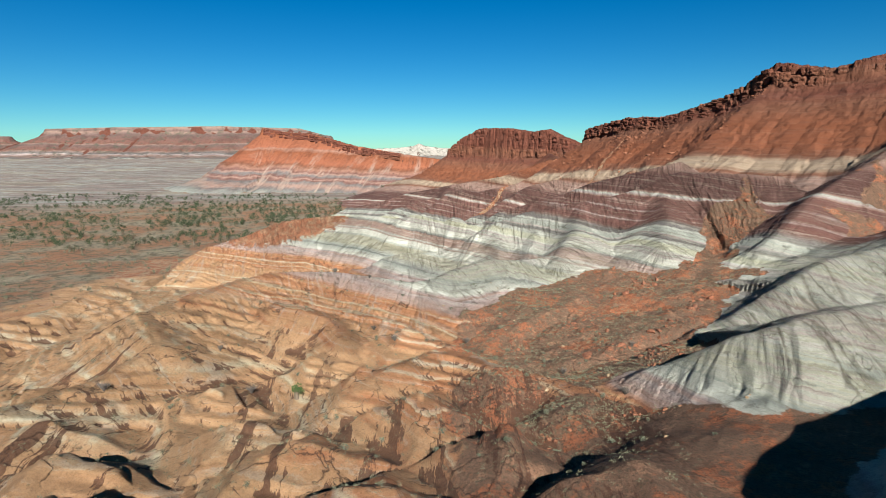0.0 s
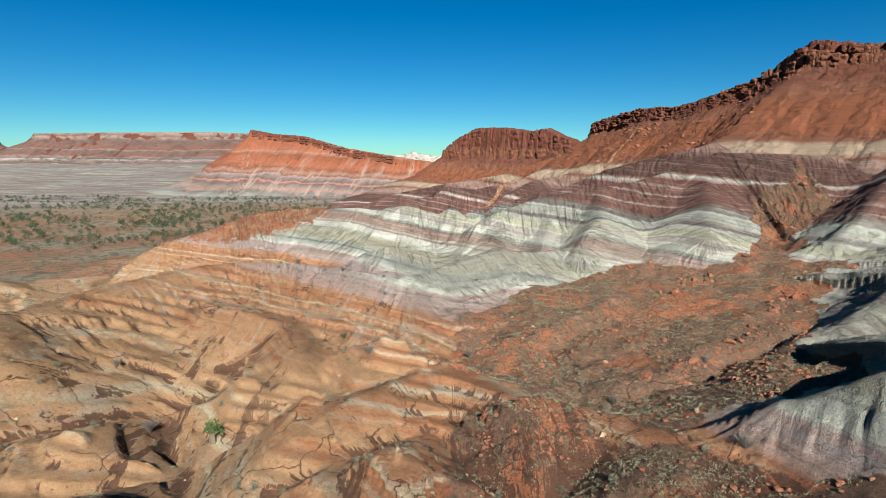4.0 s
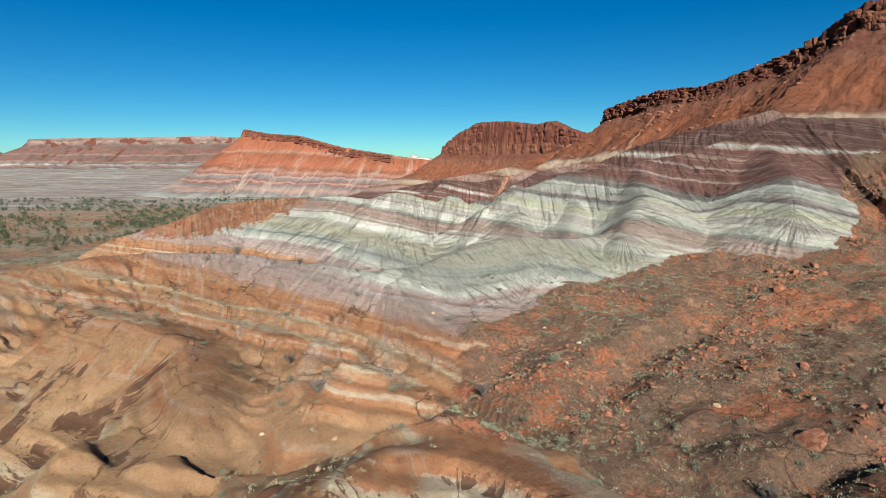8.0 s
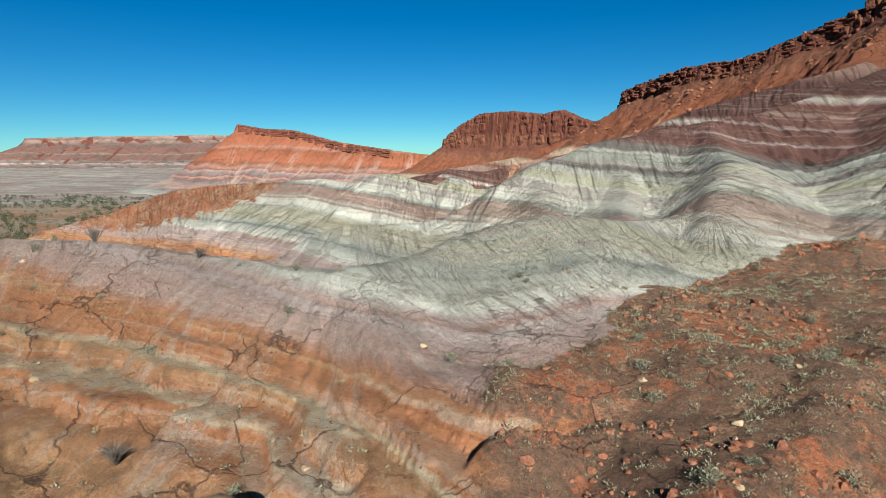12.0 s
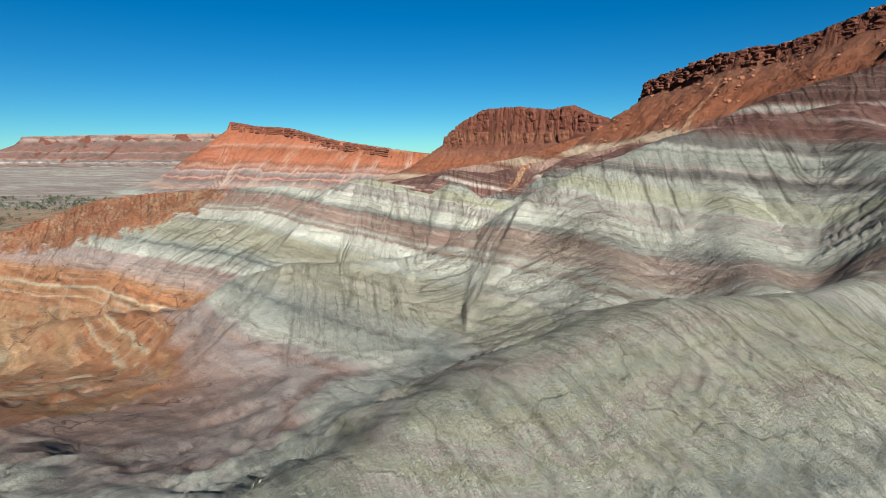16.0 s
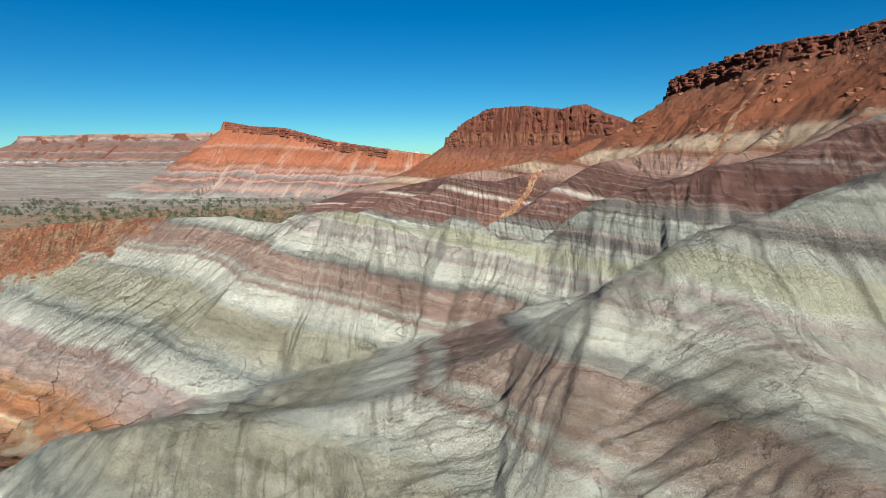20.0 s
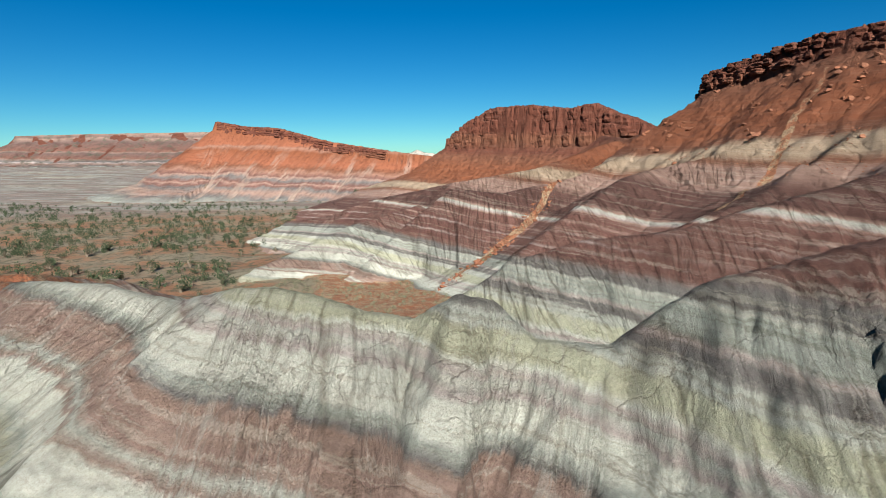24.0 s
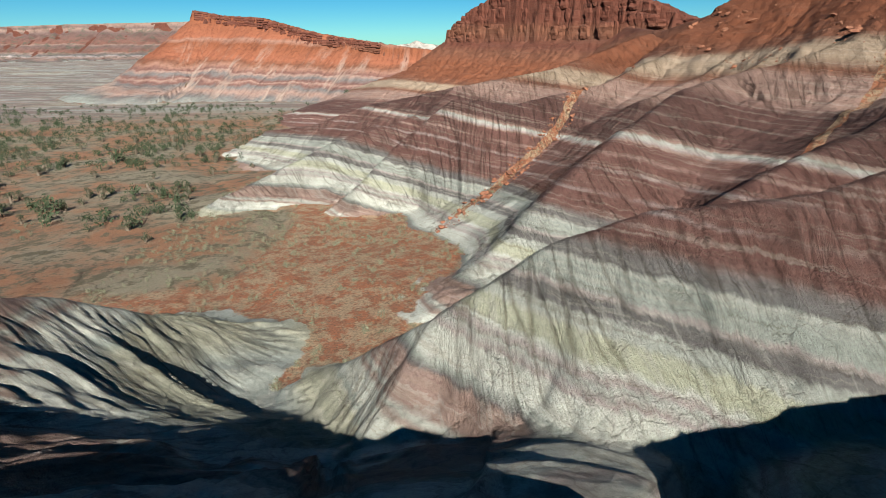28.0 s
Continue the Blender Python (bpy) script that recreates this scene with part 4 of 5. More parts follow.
def land_mesh(name, xs, ys, group=None, label="", category="", kind="", mat=None):
    """The open ground in one sheet, or one landform with a part for each of its beds."""
    gx, gy = np.meshgrid(xs, ys)
    h, lead, run, down, clear = land(gx.ravel(), gy.ravel())
    nx, ny = len(xs), len(ys)
    hy, hx = np.gradient(h.reshape(ny, nx), ys, xs)
    nor = np.stack([-hx.ravel(), -hy.ravel(), np.ones(nx * ny)], 1)
    nor = (nor / np.linalg.norm(nor, axis=1)[:, None]).astype(F32)
    gx, gy = gx.ravel(), gy.ravel()
    soil, scrub, varnish, far = covers(gx, gy, h, lead)
    rest = np.max([v for k, v in lead.items() if k != (group or "ground")], 0) if len(lead) > 1 else h - 100
    own = lead[group or "ground"] - rest
    idx = np.arange(nx * ny).reshape(ny, nx)
    quads = np.stack([idx[:-1, :-1], idx[:-1, 1:], idx[1:, 1:], idx[1:, :-1]], -1).reshape(-1, 4)
    rocky = 0.35 if name in ("red_escarpment", "red_butte", "red_mesa") else 1.0
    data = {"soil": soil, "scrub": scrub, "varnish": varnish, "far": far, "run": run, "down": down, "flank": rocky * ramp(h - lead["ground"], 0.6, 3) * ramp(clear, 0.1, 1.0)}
    data["gully"] = ramp(hollow(h.reshape(ny, nx), 5), -0.1, 0.55).ravel()
    if not group:
        h = h - 4.0 * ramp(-own, 0.8, 3.0)
        return tagged(land_part(name, np.stack([gx, gy, h], 1).astype(F32), nor, quads, data, mat or ROCK), label, category, "", kind)
    co = np.stack([gx, gy, h], 1).astype(F32)
    kept = (own[quads] > -0.35).any(1)
    mid = co[quads].mean(1)
    top = new(name)
    tagged(top, label, category, "", kind)
    top.location = [float(v) for v in (mid[kept][:, 0].mean(), mid[kept][:, 1].mean(), mid[kept][:, 2].min())]
    bed = mid @ np.array(DIP if mat is not FAR_ROCK else (0, 0, 1.0), F32)
    low = -999
    for high, what in BEDS if mat is not FAR_ROCK else [(60, "grey and lilac foot beds"), (160, "red middle slope"), (999, "pale rim cliff")]:
        here = kept & (bed >= low) & (bed < high)
        low = high
        if not here.any():
            continue
        lab = pieces(here.reshape(ny - 1, nx - 1)).ravel()
        ids, counts = np.unique(lab[here], return_counts=True)
        big = [k for k in ids if counts[ids == k][0] > 250]
        for k in big + [None]:
            some = lab == k if k is not None else here & ~np.isin(lab, big)
            if not some.any():
                continue
            word = what.split()[-1] if k is not None else "rubble"
            ob = tagged(land_part("bed" if word == "beds" else word, co - np.array(top.location, F32), nor, quads[some], data, mat or ROCK), what, "", "", "" if k is not None else "stuff")
            ob.parent = top
    LANDFORMS[name] = top
    return top


XS = steps(-4600, -80, 60, 4600, 0.55, 1.022, 1.03)
YS = steps(-600, 46, 215, 4700, 0.55, 1.05, 1.0075)
land_mesh("ground", XS, YS, None, "red and tan desert floor with dry wash and scrub", "ground", "structure")
PATCHES = [
    ("tan_ridge", "tan and cream sandstone ridges with dark brown varnish", (-170, 70, 30, 190), 0.5),
    ("pink_ridge", "low pinkish clay ridge over orange beds", (-120, 25, 110, 290), 0.45),
    ("grey_mound", "grey-green rilled clay mound", (-30, 160, 64, 246), 0.42),
    ("dark_ridge", "brown clay ridge in shade", (-30, 280, -30, 190), 1.0),
    ("striped_hill", "striped clay hill banded white, grey, mauve and maroon", (-140, 170, 170, 380), 0.45),
    ("banded_slope", "clay slopes banded white, red and maroon above the wash", (-130, 150, 320, 680), 0.75),
    ("red_escarpment", "red sandstone escarpment with broken cliff and scree", (-60, 380, 130, 740), 1.0),
    ("red_butte", "dark red sandstone butte with vertical cliffs", (-160, 330, 660, 1000), 1.1),
    ("far_plateau", "far red plateau with pale cap and striped foot", (-4300, -420, 2500, 4300), 13.0),
    ("white_dome", "far pale rock dome behind the gap", (-900, 700, 3700, 4400), 10.0),
    ("red_mesa", "long red mesa with pale foot beds", (-620, 300, 880, 1420), 2.2),
]
for name, label, (x0, x1, y0, y1), cell in PATCHES:
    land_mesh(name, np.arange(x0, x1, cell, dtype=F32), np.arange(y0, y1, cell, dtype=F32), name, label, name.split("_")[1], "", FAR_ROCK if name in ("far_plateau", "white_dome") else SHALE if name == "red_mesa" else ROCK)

# ---------------------------------------------------------------- plants and stones


def part(name, bm, mat, parent=None, label="", smooth=False):
    me = bpy.data.meshes.new(name)
    bm.to_mesh(me)
    bm.free()
    for p in me.polygons:
        p.use_smooth = smooth
    me.materials.append(mat)
    ob = new(name, me)
    if parent is not None:
        ob.parent = parent
    return tagged(ob, label)


def leaf_material(name, a, b):
    g = Nodes(name)
    info = g.tree.nodes.new("ShaderNodeObjectInfo")
    isl = g.tree.nodes.new("ShaderNodeNewGeometry").outputs["Random Per Island"]
    col = g.mix(isl, a, b)
    col = g.mix(g.math("MULTIPLY", info.outputs["Random"], 0.5), col, g.mix(1.0, col, (0.6, 0.62, 0.55), "MULTIPLY"))
    return g.done(col, None, 0.8)


SAGE = leaf_material("sage_leaf", (0.074, 0.0777, 0.0481), (0.148, 0.144, 0.0999))
SCRUB = leaf_material("dry_scrub", (0.104, 0.0962, 0.0555), (0.2, 0.185, 0.122))
TWIG = leaf_material("dry_twig", (0.0814, 0.0651, 0.0533), (0.141, 0.118, 0.104))
JUNIPER = leaf_material("juniper_leaf", (0.0207, 0.0333, 0.0148), (0.0503, 0.0592, 0.0296))
FRESH = leaf_material("fresh_leaf", (0.037, 0.0666, 0.0185), (0.0814, 0.118, 0.037))
BARK = leaf_material("bark", (0.0888, 0.0629, 0.0444), (0.148, 0.111, 0.0814))


def stone_material(name, a, b, c):
    g = Nodes(name)
    info = g.tree.nodes.new("ShaderNodeObjectInfo")
    isl = g.tree.nodes.new("ShaderNodeNewGeometry").outputs["Random Per Island"]
    col = g.mix(g.math("FRACT", g.math("ADD", info.outputs["Random"], isl)), a, b)
    col = g.mix(g.span(g.noise(1.6, 5, 0.7), 0.42, 0.65), col, c)
    return g.done(col, g.bump(g.noise(3.0, 6, 0.7), 0.25, 0.9), 0.9)


RED_STONE = stone_material("red_stone", (0.178, 0.0629, 0.0333), (0.0962, 0.0407, 0.0266), (0.222, 0.0962, 0.0518))
PALE_STONE = stone_material("pale_stone", (0.266, 0.178, 0.104), (0.185, 0.0999, 0.0555), (0.311, 0.244, 0.159))

def blade(bm, at, way, long, wide, rr):
    """A small leaf: a bent quad from at along way."""
    w = Vector(way).normalized()
    side = w.cross(Vector((rr.uniform(-1, 1), rr.uniform(-1, 1), rr.uniform(-1, 1)))).normalized() * wide * 0.5
    a = Vector(at)
    m, e = a + w * long * 0.55, a + w * long + Vector((0, 0, -0.12 * long))
    v = [bm.verts.new(p) for p in (a, m + side, e, m - side)]
    bm.faces.new(v)


def tube(bm, a, b, r0, r1, n=5):
    a, b = Vector(a), Vector(b)
    w = (b - a).normalized()
    u = w.orthogonal().normalized()
    v = w.cross(u)
    rings = [[bm.verts.new(p + (u * math.cos(k * 6.283 / n) + v * math.sin(k * 6.283 / n)) * r) for k in range(n)] for p, r in ((a, r0), (b, r1))]
    for k in range(n):
        bm.faces.new((rings[0][k], rings[0][(k + 1) % n], rings[1][(k + 1) % n], rings[1][k]))
    bm.faces.new(rings[1])


def sage_parts(seed, leaves):
    """Twigs and leaves of a shrub about 1 m wide and 0.7 m high."""
    rr = random.Random(seed)
    wood, green = bmesh.new(), bmesh.new()
    for k in range(7):
        a = rr.uniform(0, 6.283)
        tube(wood, (0, 0, -0.08), (0.3 * math.cos(a), 0.3 * math.sin(a), rr.uniform(0.25, 0.5)), 0.025, 0.008, 4)
    lobes = [(rr.uniform(-0.28, 0.28), rr.uniform(-0.28, 0.28), rr.uniform(0.18, 0.42), rr.uniform(0.16, 0.3)) for k in range(8)]
    for k in range(leaves):
        x, y, z, r = rr.choice(lobes)
        d = Vector((rr.gauss(0, 1), rr.gauss(0, 1), rr.gauss(0.35, 0.9))).normalized()
        p = Vector((x, y, z)) + d * r * rr.uniform(0.55, 1.0)
        blade(green, (p.x, p.y, max(p.z, 0.0)), d + Vector((0, 0, 0.5)), rr.uniform(0.10, 0.2), rr.uniform(0.05, 0.09), rr)
    return wood, green


def dry_parts(seed):
    rr = random.Random(seed)
    wood = bmesh.new()
    for k in range(46):
        a, t = rr.uniform(0, 6.283), rr.uniform(0.15, 1.1)
        m = Vector((0.35 * math.cos(a) * t, 0.35 * math.sin(a) * t, rr.uniform(0.35, 0.6)))
        tube(wood, (0, 0, -0.08), m, 0.02, 0.012, 3)
        for j in range(3):
            e = m + Vector((rr.gauss(0, 0.16) + 0.2 * math.cos(a) * t, rr.gauss(0, 0.16) + 0.2 * math.sin(a) * t, rr.uniform(0.15, 0.45)))
            tube(wood, m, e, 0.012, 0.004, 3)
    return wood


def tree_parts(seed, leaves, tall):
    """Trunk, limbs and an uneven crown of small leaf sprays."""
    rr = random.Random(seed)
    wood, green = bmesh.new(), bmesh.new()
    top = Vector((rr.uniform(-0.2, 0.2), rr.uniform(-0.2, 0.2), tall * 0.45))
    tube(wood, (0, 0, -0.3), top, 0.17, 0.11, 6)
    tube(wood, top, top + Vector((0.1, 0, tall * 0.35)), 0.11, 0.03, 5)
    lobes = []
    for k in range(9):
        a = k * 2.4 + rr.uniform(-0.4, 0.4)
        z = tall * rr.uniform(0.3, 0.88)
        r = tall * rr.uniform(0.14, 0.30) * (1.25 - z / tall)
        c = Vector((math.cos(a) * r * 1.5, math.sin(a) * r * 1.5, z))
        tube(wood, (0, 0, z * 0.55), c, 0.06, 0.02, 4)
        lobes.append((c, tall * rr.uniform(0.12, 0.2)))
    for k in range(leaves):
        c, r = rr.choice(lobes)
        d = Vector((rr.gauss(0, 1), rr.gauss(0, 1), rr.gauss(0.1, 0.85))).normalized()
        p = c + d * r * rr.uniform(0.4, 1.05)
        blade(green, p, d + Vector((0, 0, 0.4)), tall * rr.uniform(0.05, 0.10), tall * rr.uniform(0.03, 0.055), rr)
    return wood, green


def stone_bm(seed, rounds=1):
    """A broken stone: a rough ball cut flat by a few planes."""
    rr = random.Random(seed)
    bm = bmesh.new()
    bmesh.ops.create_icosphere(bm, subdivisions=rounds, radius=0.56)
    off = Vector((rr.uniform(0, 50), rr.uniform(0, 50), rr.uniform(0, 50)))
    cuts = [(Vector((rr.gauss(0, 1), rr.gauss(0, 1), rr.gauss(0, 1))).normalized(), rr.uniform(0.24, 0.42)) for k in range(9)]
    sx, sy, sz = rr.uniform(0.8, 1.35), rr.uniform(0.65, 1.1), rr.uniform(0.5, 0.9)
    for v in bm.verts:
        p = v.co * (1 + 0.3 * noise.noise(v.co * 1.9 + off))
        for n, far in cuts:
            p = p - n * max(0.0, p.dot(n) - far)
        v.co = Vector((p.x * sx, p.y * sy, p.z * sz))
    return bm


def heights(pts):
    p = np.array(pts, F32)
    return land(p[:, 0], p[:, 1])[0]


def scatter(n, box, seed, keep=None):
    """n places in a box of the plan, thinned by keep(x, y)."""
    rr = random.Random(seed)
    out = []
    while len(out) < n:
        x, y = rr.uniform(box[0], box[1]), rr.uniform(box[2], box[3])
        if keep is None or rr.random() < keep(x, y):
            out.append((x, y))
    return out


def on_soil(places, least=0.45, beds=0.0):
    """The places that lie on loose soil, or on beds below a height in the pile."""
    p = np.array(places, F32)
    h, lead, run, down, clear = land(p[:, 0], p[:, 1])
    soil = covers(p[:, 0], p[:, 1], h, lead)[0]
    bed = h + DIP[0] * p[:, 0] + DIP[1] * p[:, 1]
    return [q for q, a, b in zip(places, soil, bed) if a > least or b < beds]


def clump(x, y, size=14.0, cut=0.0):
    return 1.0 if noise.noise(Vector((x / size, y / size, 3.7))) > cut else 0.12


def plant(kind, label, category, group, makers, places, sizes, seed):
    """Sets copies of a few models at places on the land."""
    rr = random.Random(seed)
    models = []
    for k, pieces in enumerate(makers):
        root = new(kind)
        tagged(root, label, category, group)
        for pname, bm, mat, plabel in pieces:
            part(pname, bm, mat, root, plabel)
        models.append(root)
    zs = heights(places)
    fresh = list(models)
    for (x, y), z in zip(places, zs):
        sc = rr.uniform(*sizes)
        if fresh:
            root = fresh.pop()
        else:
            src = rr.choice(models)
            root = copy_thing(src, Matrix())
        root.matrix_basis = pose(x, y, float(z) - 0.03, 0, 0, rr.uniform(0, 360)) @ Matrix.Diagonal((sc * rr.uniform(0.85, 1.15), sc * rr.uniform(0.85, 1.15), sc * rr.uniform(0.8, 1.1), 1))


def mass(name, label, category, bms, mat, places, sizes, seed, sink=0.05):
    """A great many small plants or stones joined into one."""
    rr = random.Random(seed)
    packs = []
    for bm in bms:
        bm.verts.index_update()
        packs.append((np.array([v.co[:] for v in bm.verts], F32), [[v.index for v in f.verts] for f in bm.faces]))
        bm.free()
    zs = heights(places)
    verts, faces, base = [], [], 0
    for (x, y), z in zip(places, zs):
        co, fs = rr.choice(packs)
        sc, a = rr.uniform(*sizes) * rr.uniform(0.6, 1.3), rr.uniform(0, 6.283)
        c, s = math.cos(a) * sc, math.sin(a) * sc
        q = np.stack([co[:, 0] * c - co[:, 1] * s + x, co[:, 0] * s + co[:, 1] * c + y, co[:, 2] * sc * rr.uniform(0.75, 1.15) + float(z) - sink * sc], 1)
        verts.append(q)
        faces.extend([[i + base for i in f] for f in fs])
        base += len(co)
    me = bpy.data.meshes.new(name)
    me.from_pydata(np.concatenate(verts).tolist(), [], faces)
    me.materials.append(mat)
    return tagged(new(name, me), label, category, "", "stuff")


def tuft_bm(seed):
    rr = random.Random(seed)
    bm = bmesh.new()
    for k in range(18):
        d = Vector((rr.gauss(0, 1), rr.gauss(0, 1), abs(rr.gauss(0.5, 0.6)))).normalized()
        blade(bm, d * rr.uniform(0.05, 0.4), d + Vector((0, 0, 0.4)), rr.uniform(0.15, 0.32), rr.uniform(0.07, 0.13), rr)
    return bm


def small_tree_bm(seed):
    rr = random.Random(seed)
    bm = bmesh.new()
    lobes = [(Vector((rr.uniform(-0.3, 0.3), rr.uniform(-0.3, 0.3), rr.uniform(0.25, 0.8))), rr.uniform(0.15, 0.28)) for k in range(6)]
    for k in range(70):
        c, r = rr.choice(lobes)
        d = Vector((rr.gauss(0, 1), rr.gauss(0, 1), rr.gauss(0, 1))).normalized()
        blade(bm, c + d * r * rr.uniform(0.4, 1), d, rr.uniform(0.12, 0.2), rr.uniform(0.09, 0.15), rr)
    tube(bm, (0, 0, -0.1), (0, 0, 0.4), 0.05, 0.03, 4)
    return bm


def near_field(x, y):
    return max(clump(x, y, 13, 0.02), 0.45)


def sage_model(seed):
    w, l = sage_parts(seed, 170)
    return [("stem", w, TWIG, "dry brown stems"), ("foliage", l, SAGE, "grey-green leaves")]


def tree_model(seed, tall=1.0):
    w, l = tree_parts(seed, 420, tall)
    return [("trunk", w, BARK, "grey-brown trunk"), ("crown", l, JUNIPER, "dark green crown")]


# sagebrush in the hollows of the near ridges and on the red fan
places = on_soil(scatter(130, (-75, 40, 58, 165), 11, near_field) + scatter(190, (5, 95, 100, 205), 12, near_field), 0.4, 55)[:240] + scatter(24, (-60, 25, 160, 180), 13)
plant("sage_shrub", "grey-green sagebrush on red soil", "shrub", "sagebrush on the slopes", [sage_model(s) for s in (1, 2, 3, 4, 5)], places, (0.5, 1.3), 21)
# bare winter shrubs
places = [(-34, 177), (-23, 176), (-41, 116), (-12, 137), (-3, 129), (31, 92), (-52, 128), (26, 118), (6, 141), (-19, 152), (44, 128), (-62, 99)]
plant("dry_shrub", "bare grey twiggy shrub on the slope", "shrub", "bare shrubs", [[("twig_crown", dry_parts(s), TWIG, "")] for s in (1, 2, 3)], places, (1.3, 2.0), 22)
# one green bush
plant("green_bush", "fresh green juniper bush in a gully", "bush", "", [[("trunk", tree_parts(71, 2, 1.0)[0], BARK, "brown trunk"), ("crown", tree_parts(71, 900, 1.0)[1], FRESH, "bright green crown")]], [(-30, 111)], (3.2, 3.3), 23)


def valley(x, y):
    k = 1.0 if noise.noise(Vector((x / 60, y / 60, 1.3))) > -0.1 else 0.15
    edge = -75 - 0.18 * (y - 430)
    return k * (1.0 if x < edge else 0.03)


places = scatter(170, (-300, -70, 430, 720), 14, valley)
plant("juniper_tree", "dark green juniper in the valley scrub", "tree", "junipers in the valley", [tree_model(s) for s in (1, 2, 3, 4, 5)], places, (3.2, 6.0), 24)
places = scatter(1800, (-700, -80, 460, 1000), 15, valley)
mass("far_junipers", "scattered dark junipers of the far valley", "trees", [small_tree_bm(s) for s in (1, 2, 3)], JUNIPER, places, (3.0, 6.0), 25)
places = scatter(500, (-420, -130, 230, 480), 16, lambda x, y: clump(x, y, 40, 0.0))
mass("plain_bushes", "grey-green bushes on the red plain", "bushes", [small_tree_bm(s) for s in (4, 5)], SAGE, places, (1.2, 2.6), 26)
places = on_soil(scatter(30000, (2, 125, 82, 235), 17, near_field), 0.45, 0) + on_soil(scatter(9000, (-110, 30, 45, 175), 18, near_field), 0.6, 56) + on_soil(scatter(7000, (-80, 30, 330, 500), 19), 0.4) + scatter(120, (-40, 10, 158, 180), 20)
mass("low_scrub", "low grey-green scrub tufts on red soil", "scrub", [tuft_bm(s) for s in (1, 2, 3, 4)], SCRUB, places, (0.3, 0.8), 27)

places = on_soil(scatter(2600, (-85, 30, 330, 560), 51, lambda x, y: clump(x, y, 9, -0.05)), 0.4)
mass("wash_scrub", "dry grey-green bushes on the orange wash flat", "bushes", [small_tree_bm(s) for s in (7, 8)], SCRUB, places, (0.7, 1.5), 52)


# stones
def on_scree(x, y):
    return 1.0 if noise.noise(Vector((x / 17, y / 17, 9.1))) > 0.08 else 0.08


def boulders(label, group, mat, places, sizes, seed):
    rr = random.Random(seed)
    meshes = []
    for s in range(6):
        ob = part("boulder", stone_bm(seed * 10 + s, 2), mat)
        meshes.append(ob)
    zs = heights(places)
    fresh = list(meshes)
    for (x, y), z in zip(places, zs):
        sc = rr.uniform(*sizes) * rr.uniform(0.6, 1.4)
        ob = fresh.pop() if fresh else copy_thing(rr.choice(meshes), Matrix())
        tagged(ob, label, "boulder", group)
        ob.matrix_basis = pose(x, y, float(z) + 0.12 * sc, rr.uniform(-20, 20), rr.uniform(-20, 20), rr.uniform(0, 360)) @ Matrix.Diagonal((sc, sc, sc, 1))


def by_dike(x, y):
    return 1.0 if abs(x - 12 - (y - 450) * 0.9) < 5 else 0.0


boulders("red sandstone boulder on the debris fan", "boulders on the fan", RED_STONE, on_soil(scatter(260, (30, 135, 120, 260), 31, on_scree), 0.6)[:140], (0.6, 1.9), 41)
boulders("red sandstone block below the cliff", "blocks below the cliff", RED_STONE, scatter(190, (95, 200, 330, 540), 32, lambda x, y: on_scree(x, y) if x + 0.42 * y > 292 and x + 0.42 * y < 355 else 0.0), (0.8, 2.4), 42)
boulders("orange stone in the gully", "stones in the gully", RED_STONE, scatter(70, (0, 85, 440, 530), 33, by_dike), (0.9, 2.4), 43)
boulders("pale stone on the near slope", "stones on the near slope", PALE_STONE, scatter(60, (-70, 45, 60, 180), 34), (0.3, 0.9), 44)
places = on_soil(scatter(9000, (5, 140, 82, 265), 35, on_scree), 0.5) + scatter(1200, (-130, -60, 300, 345), 36) + scatter(2500, (95, 210, 300, 540), 37, on_scree) + scatter(500, (0, 85, 440, 530), 38, by_dike)
mass("loose_stones", "loose red stones and gravel on the slopes", "stones", [stone_bm(s) for s in (81, 82, 83)], RED_STONE, places, (0.25, 0.8), 45, -0.1)


# blocks of the broken cliffs


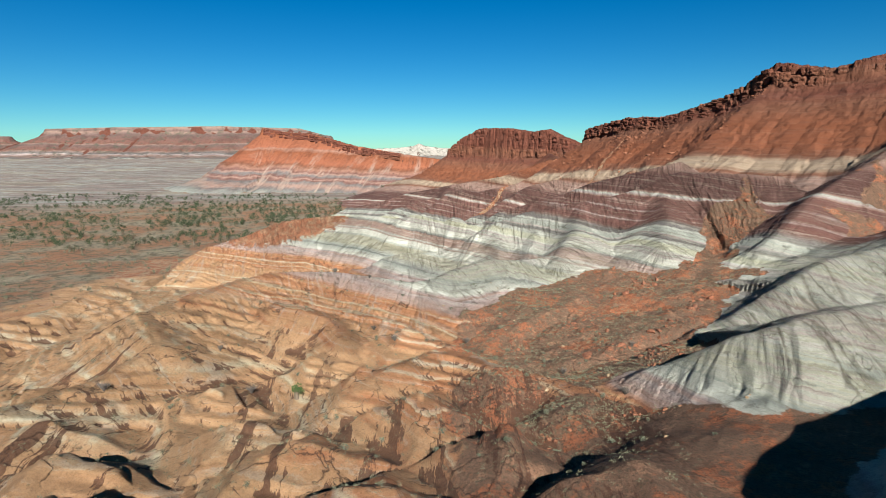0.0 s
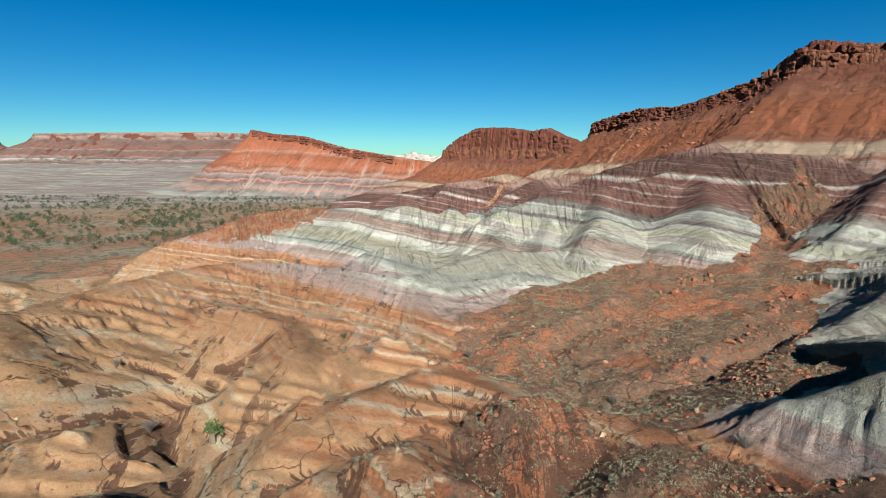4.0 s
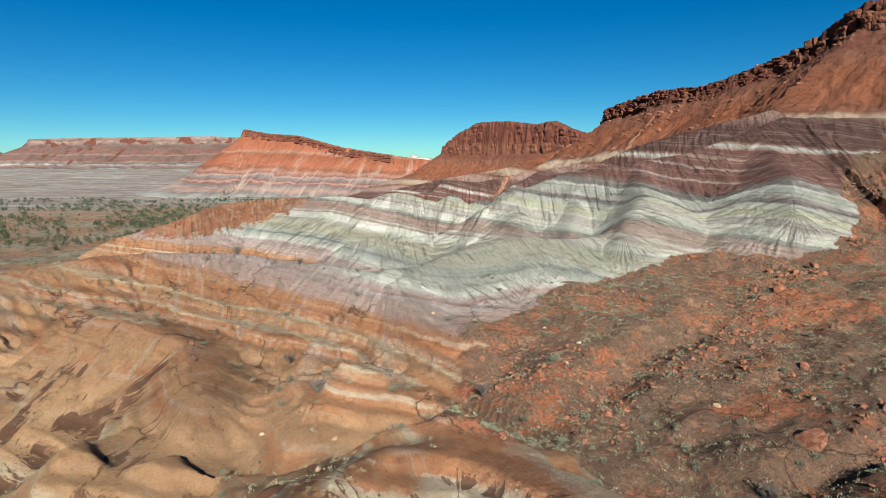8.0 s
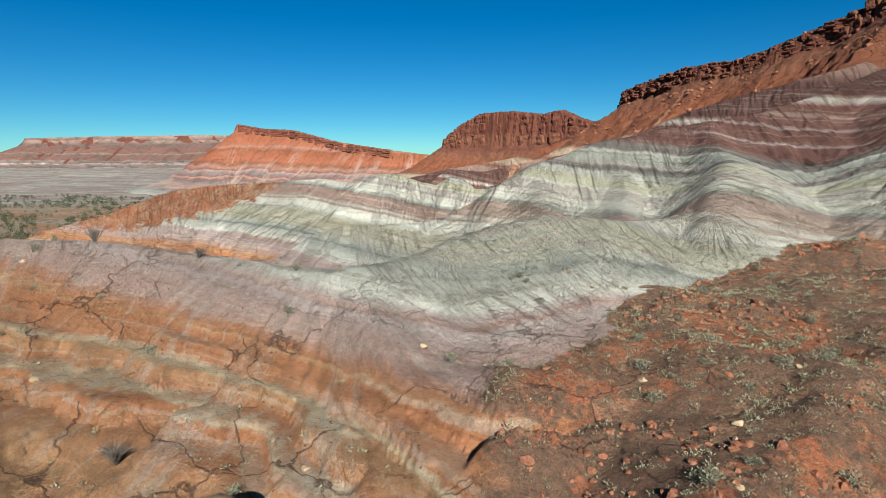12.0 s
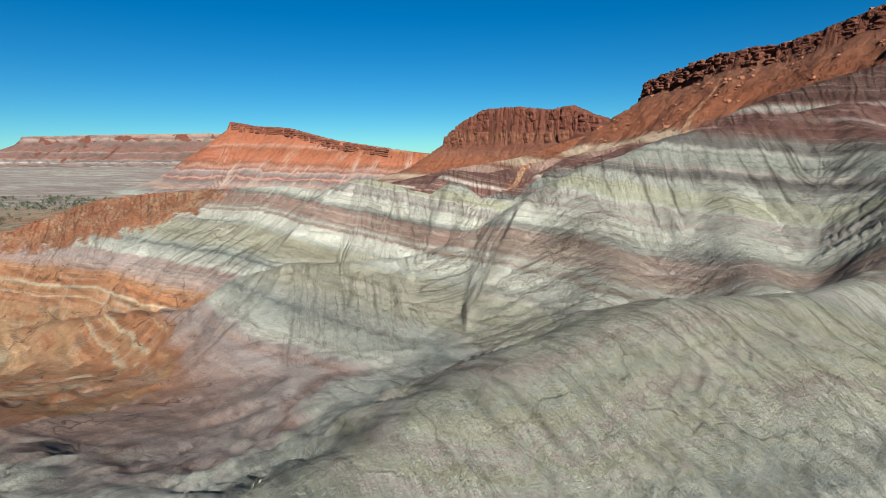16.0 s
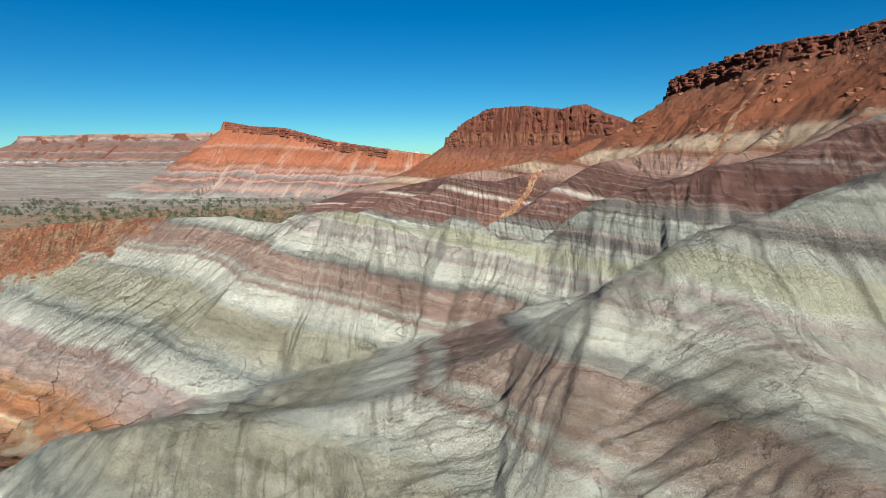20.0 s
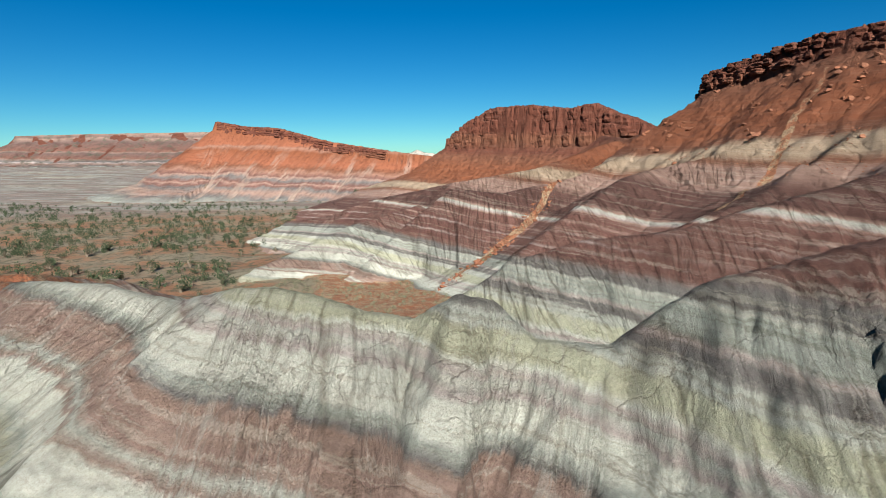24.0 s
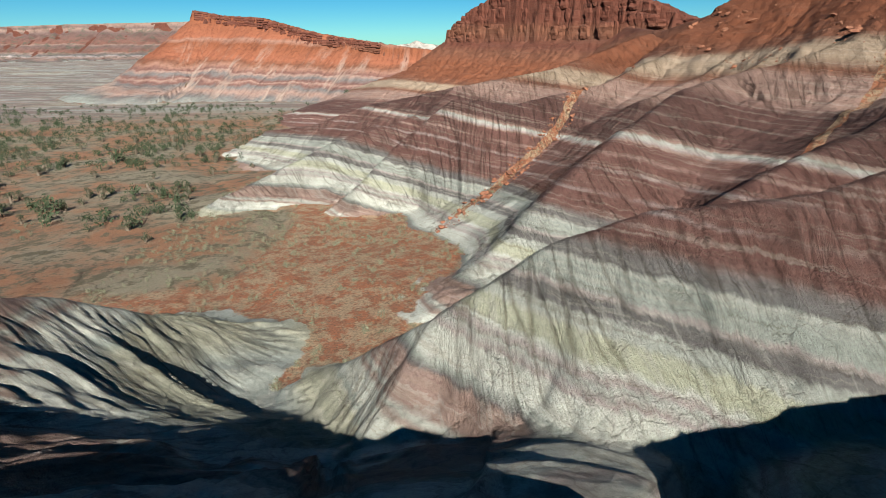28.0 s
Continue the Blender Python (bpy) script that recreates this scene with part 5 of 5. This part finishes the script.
def block_bm(seed):
    rr = random.Random(seed)
    bm = bmesh.new()
    bmesh.ops.create_cube(bm, size=1.0)
    bmesh.ops.subdivide_edges(bm, edges=bm.edges[:], cuts=3, use_grid_fill=True)
    off = Vector((rr.uniform(0, 90), rr.uniform(0, 90), rr.uniform(0, 90)))
    for p in bm.verts:
        c = p.co.copy()
        round_off = 1 - 0.10 * ((abs(c.x) > 0.45) + (abs(c.y) > 0.45) + (abs(c.z) > 0.45) - 1)
        ledge = 0.07 * (1 if math.sin(c.z * 11 + off.x) > 0.2 else -1)
        push = 1 + 0.22 * noise.noise(c * 2.1 + off) + 0.10 * noise.noise(c * 5.0 + off) + ledge
        p.co = Vector((c.x * push * round_off, c.y * push * round_off, c.z * (1 + 0.12 * noise.noise(c * 1.5 + off)) * round_off))
    return bm


BLOCKS = []
for k in range(8):
    ob = part("cliff_block", block_bm(300 + k), ROCK)
    BLOCKS.append(ob.data)
    bpy.data.objects.remove(ob)


def cliff_blocks(owner, line, top, high_of, lean, tiers, width, seed):
    """Rows of rough blocks that stand along the sunny face of a cliff."""
    rr = random.Random(seed)
    root = LANDFORMS[owner]
    for (x0, y0, z0), (x1, y1, z1) in zip(line[:-1], line[1:]):
        n = math.hypot(x1 - x0, y1 - y0)
        nx, ny = (y1 - y0) / n, -(x1 - x0) / n
        if -0.5 * nx - ny < 0:
            nx, ny = -nx, -ny
        s = 0.0
        while s < n:
            wide = width * rr.uniform(0.55, 1.5)
            f = min((s + wide / 2) / n, 1)
            zc = z0 + f * (z1 - z0)
            high = high_of(zc)
            for k in range(tiers):
                if rr.random() < 0.22:
                    continue
                tall = high / tiers * rr.uniform(0.8, 1.25)
                out = top + lean * high * (k + 0.55) / tiers + rr.uniform(-1.4, 0.8) - wide * 0.2
                ob = new("cliff_block", rr.choice(BLOCKS))
                ob.parent = root
                ob.matrix_basis = Matrix.Translation(-root.location) @ pose(x0 + f * (x1 - x0) + nx * out, y0 + f * (y1 - y0) + ny * out, zc - high * (k + 0.5) / tiers + rr.uniform(-0.6, 0.6), rr.uniform(-4, 4), rr.uniform(-4, 4), math.degrees(math.atan2(ny, nx)) + rr.uniform(-16, 16)) @ Matrix.Diagonal((wide * rr.uniform(0.8, 1.2), wide, tall, 1))
            s += wide * 0.82


CLIFFS = {g: (fig, line) for g, kind, fig, line in CRESTS if kind == "cliff" and "far" not in g}
cliff_blocks("red_butte", CLIFFS["red_butte"][1], 7, lambda z: min(max(z - 66, 7), 42), 0.13, 3, 5.2, 91)
cliff_blocks("red_escarpment", CLIFFS["red_escarpment"][1][2:], 5, lambda z: 9 if z < 112 else 15, 0.26, 3, 3.4, 92)
cliff_blocks("red_mesa", CLIFFS["red_mesa"][1][:5], 6, lambda z: 13, 0.26, 2, 8.0, 93)
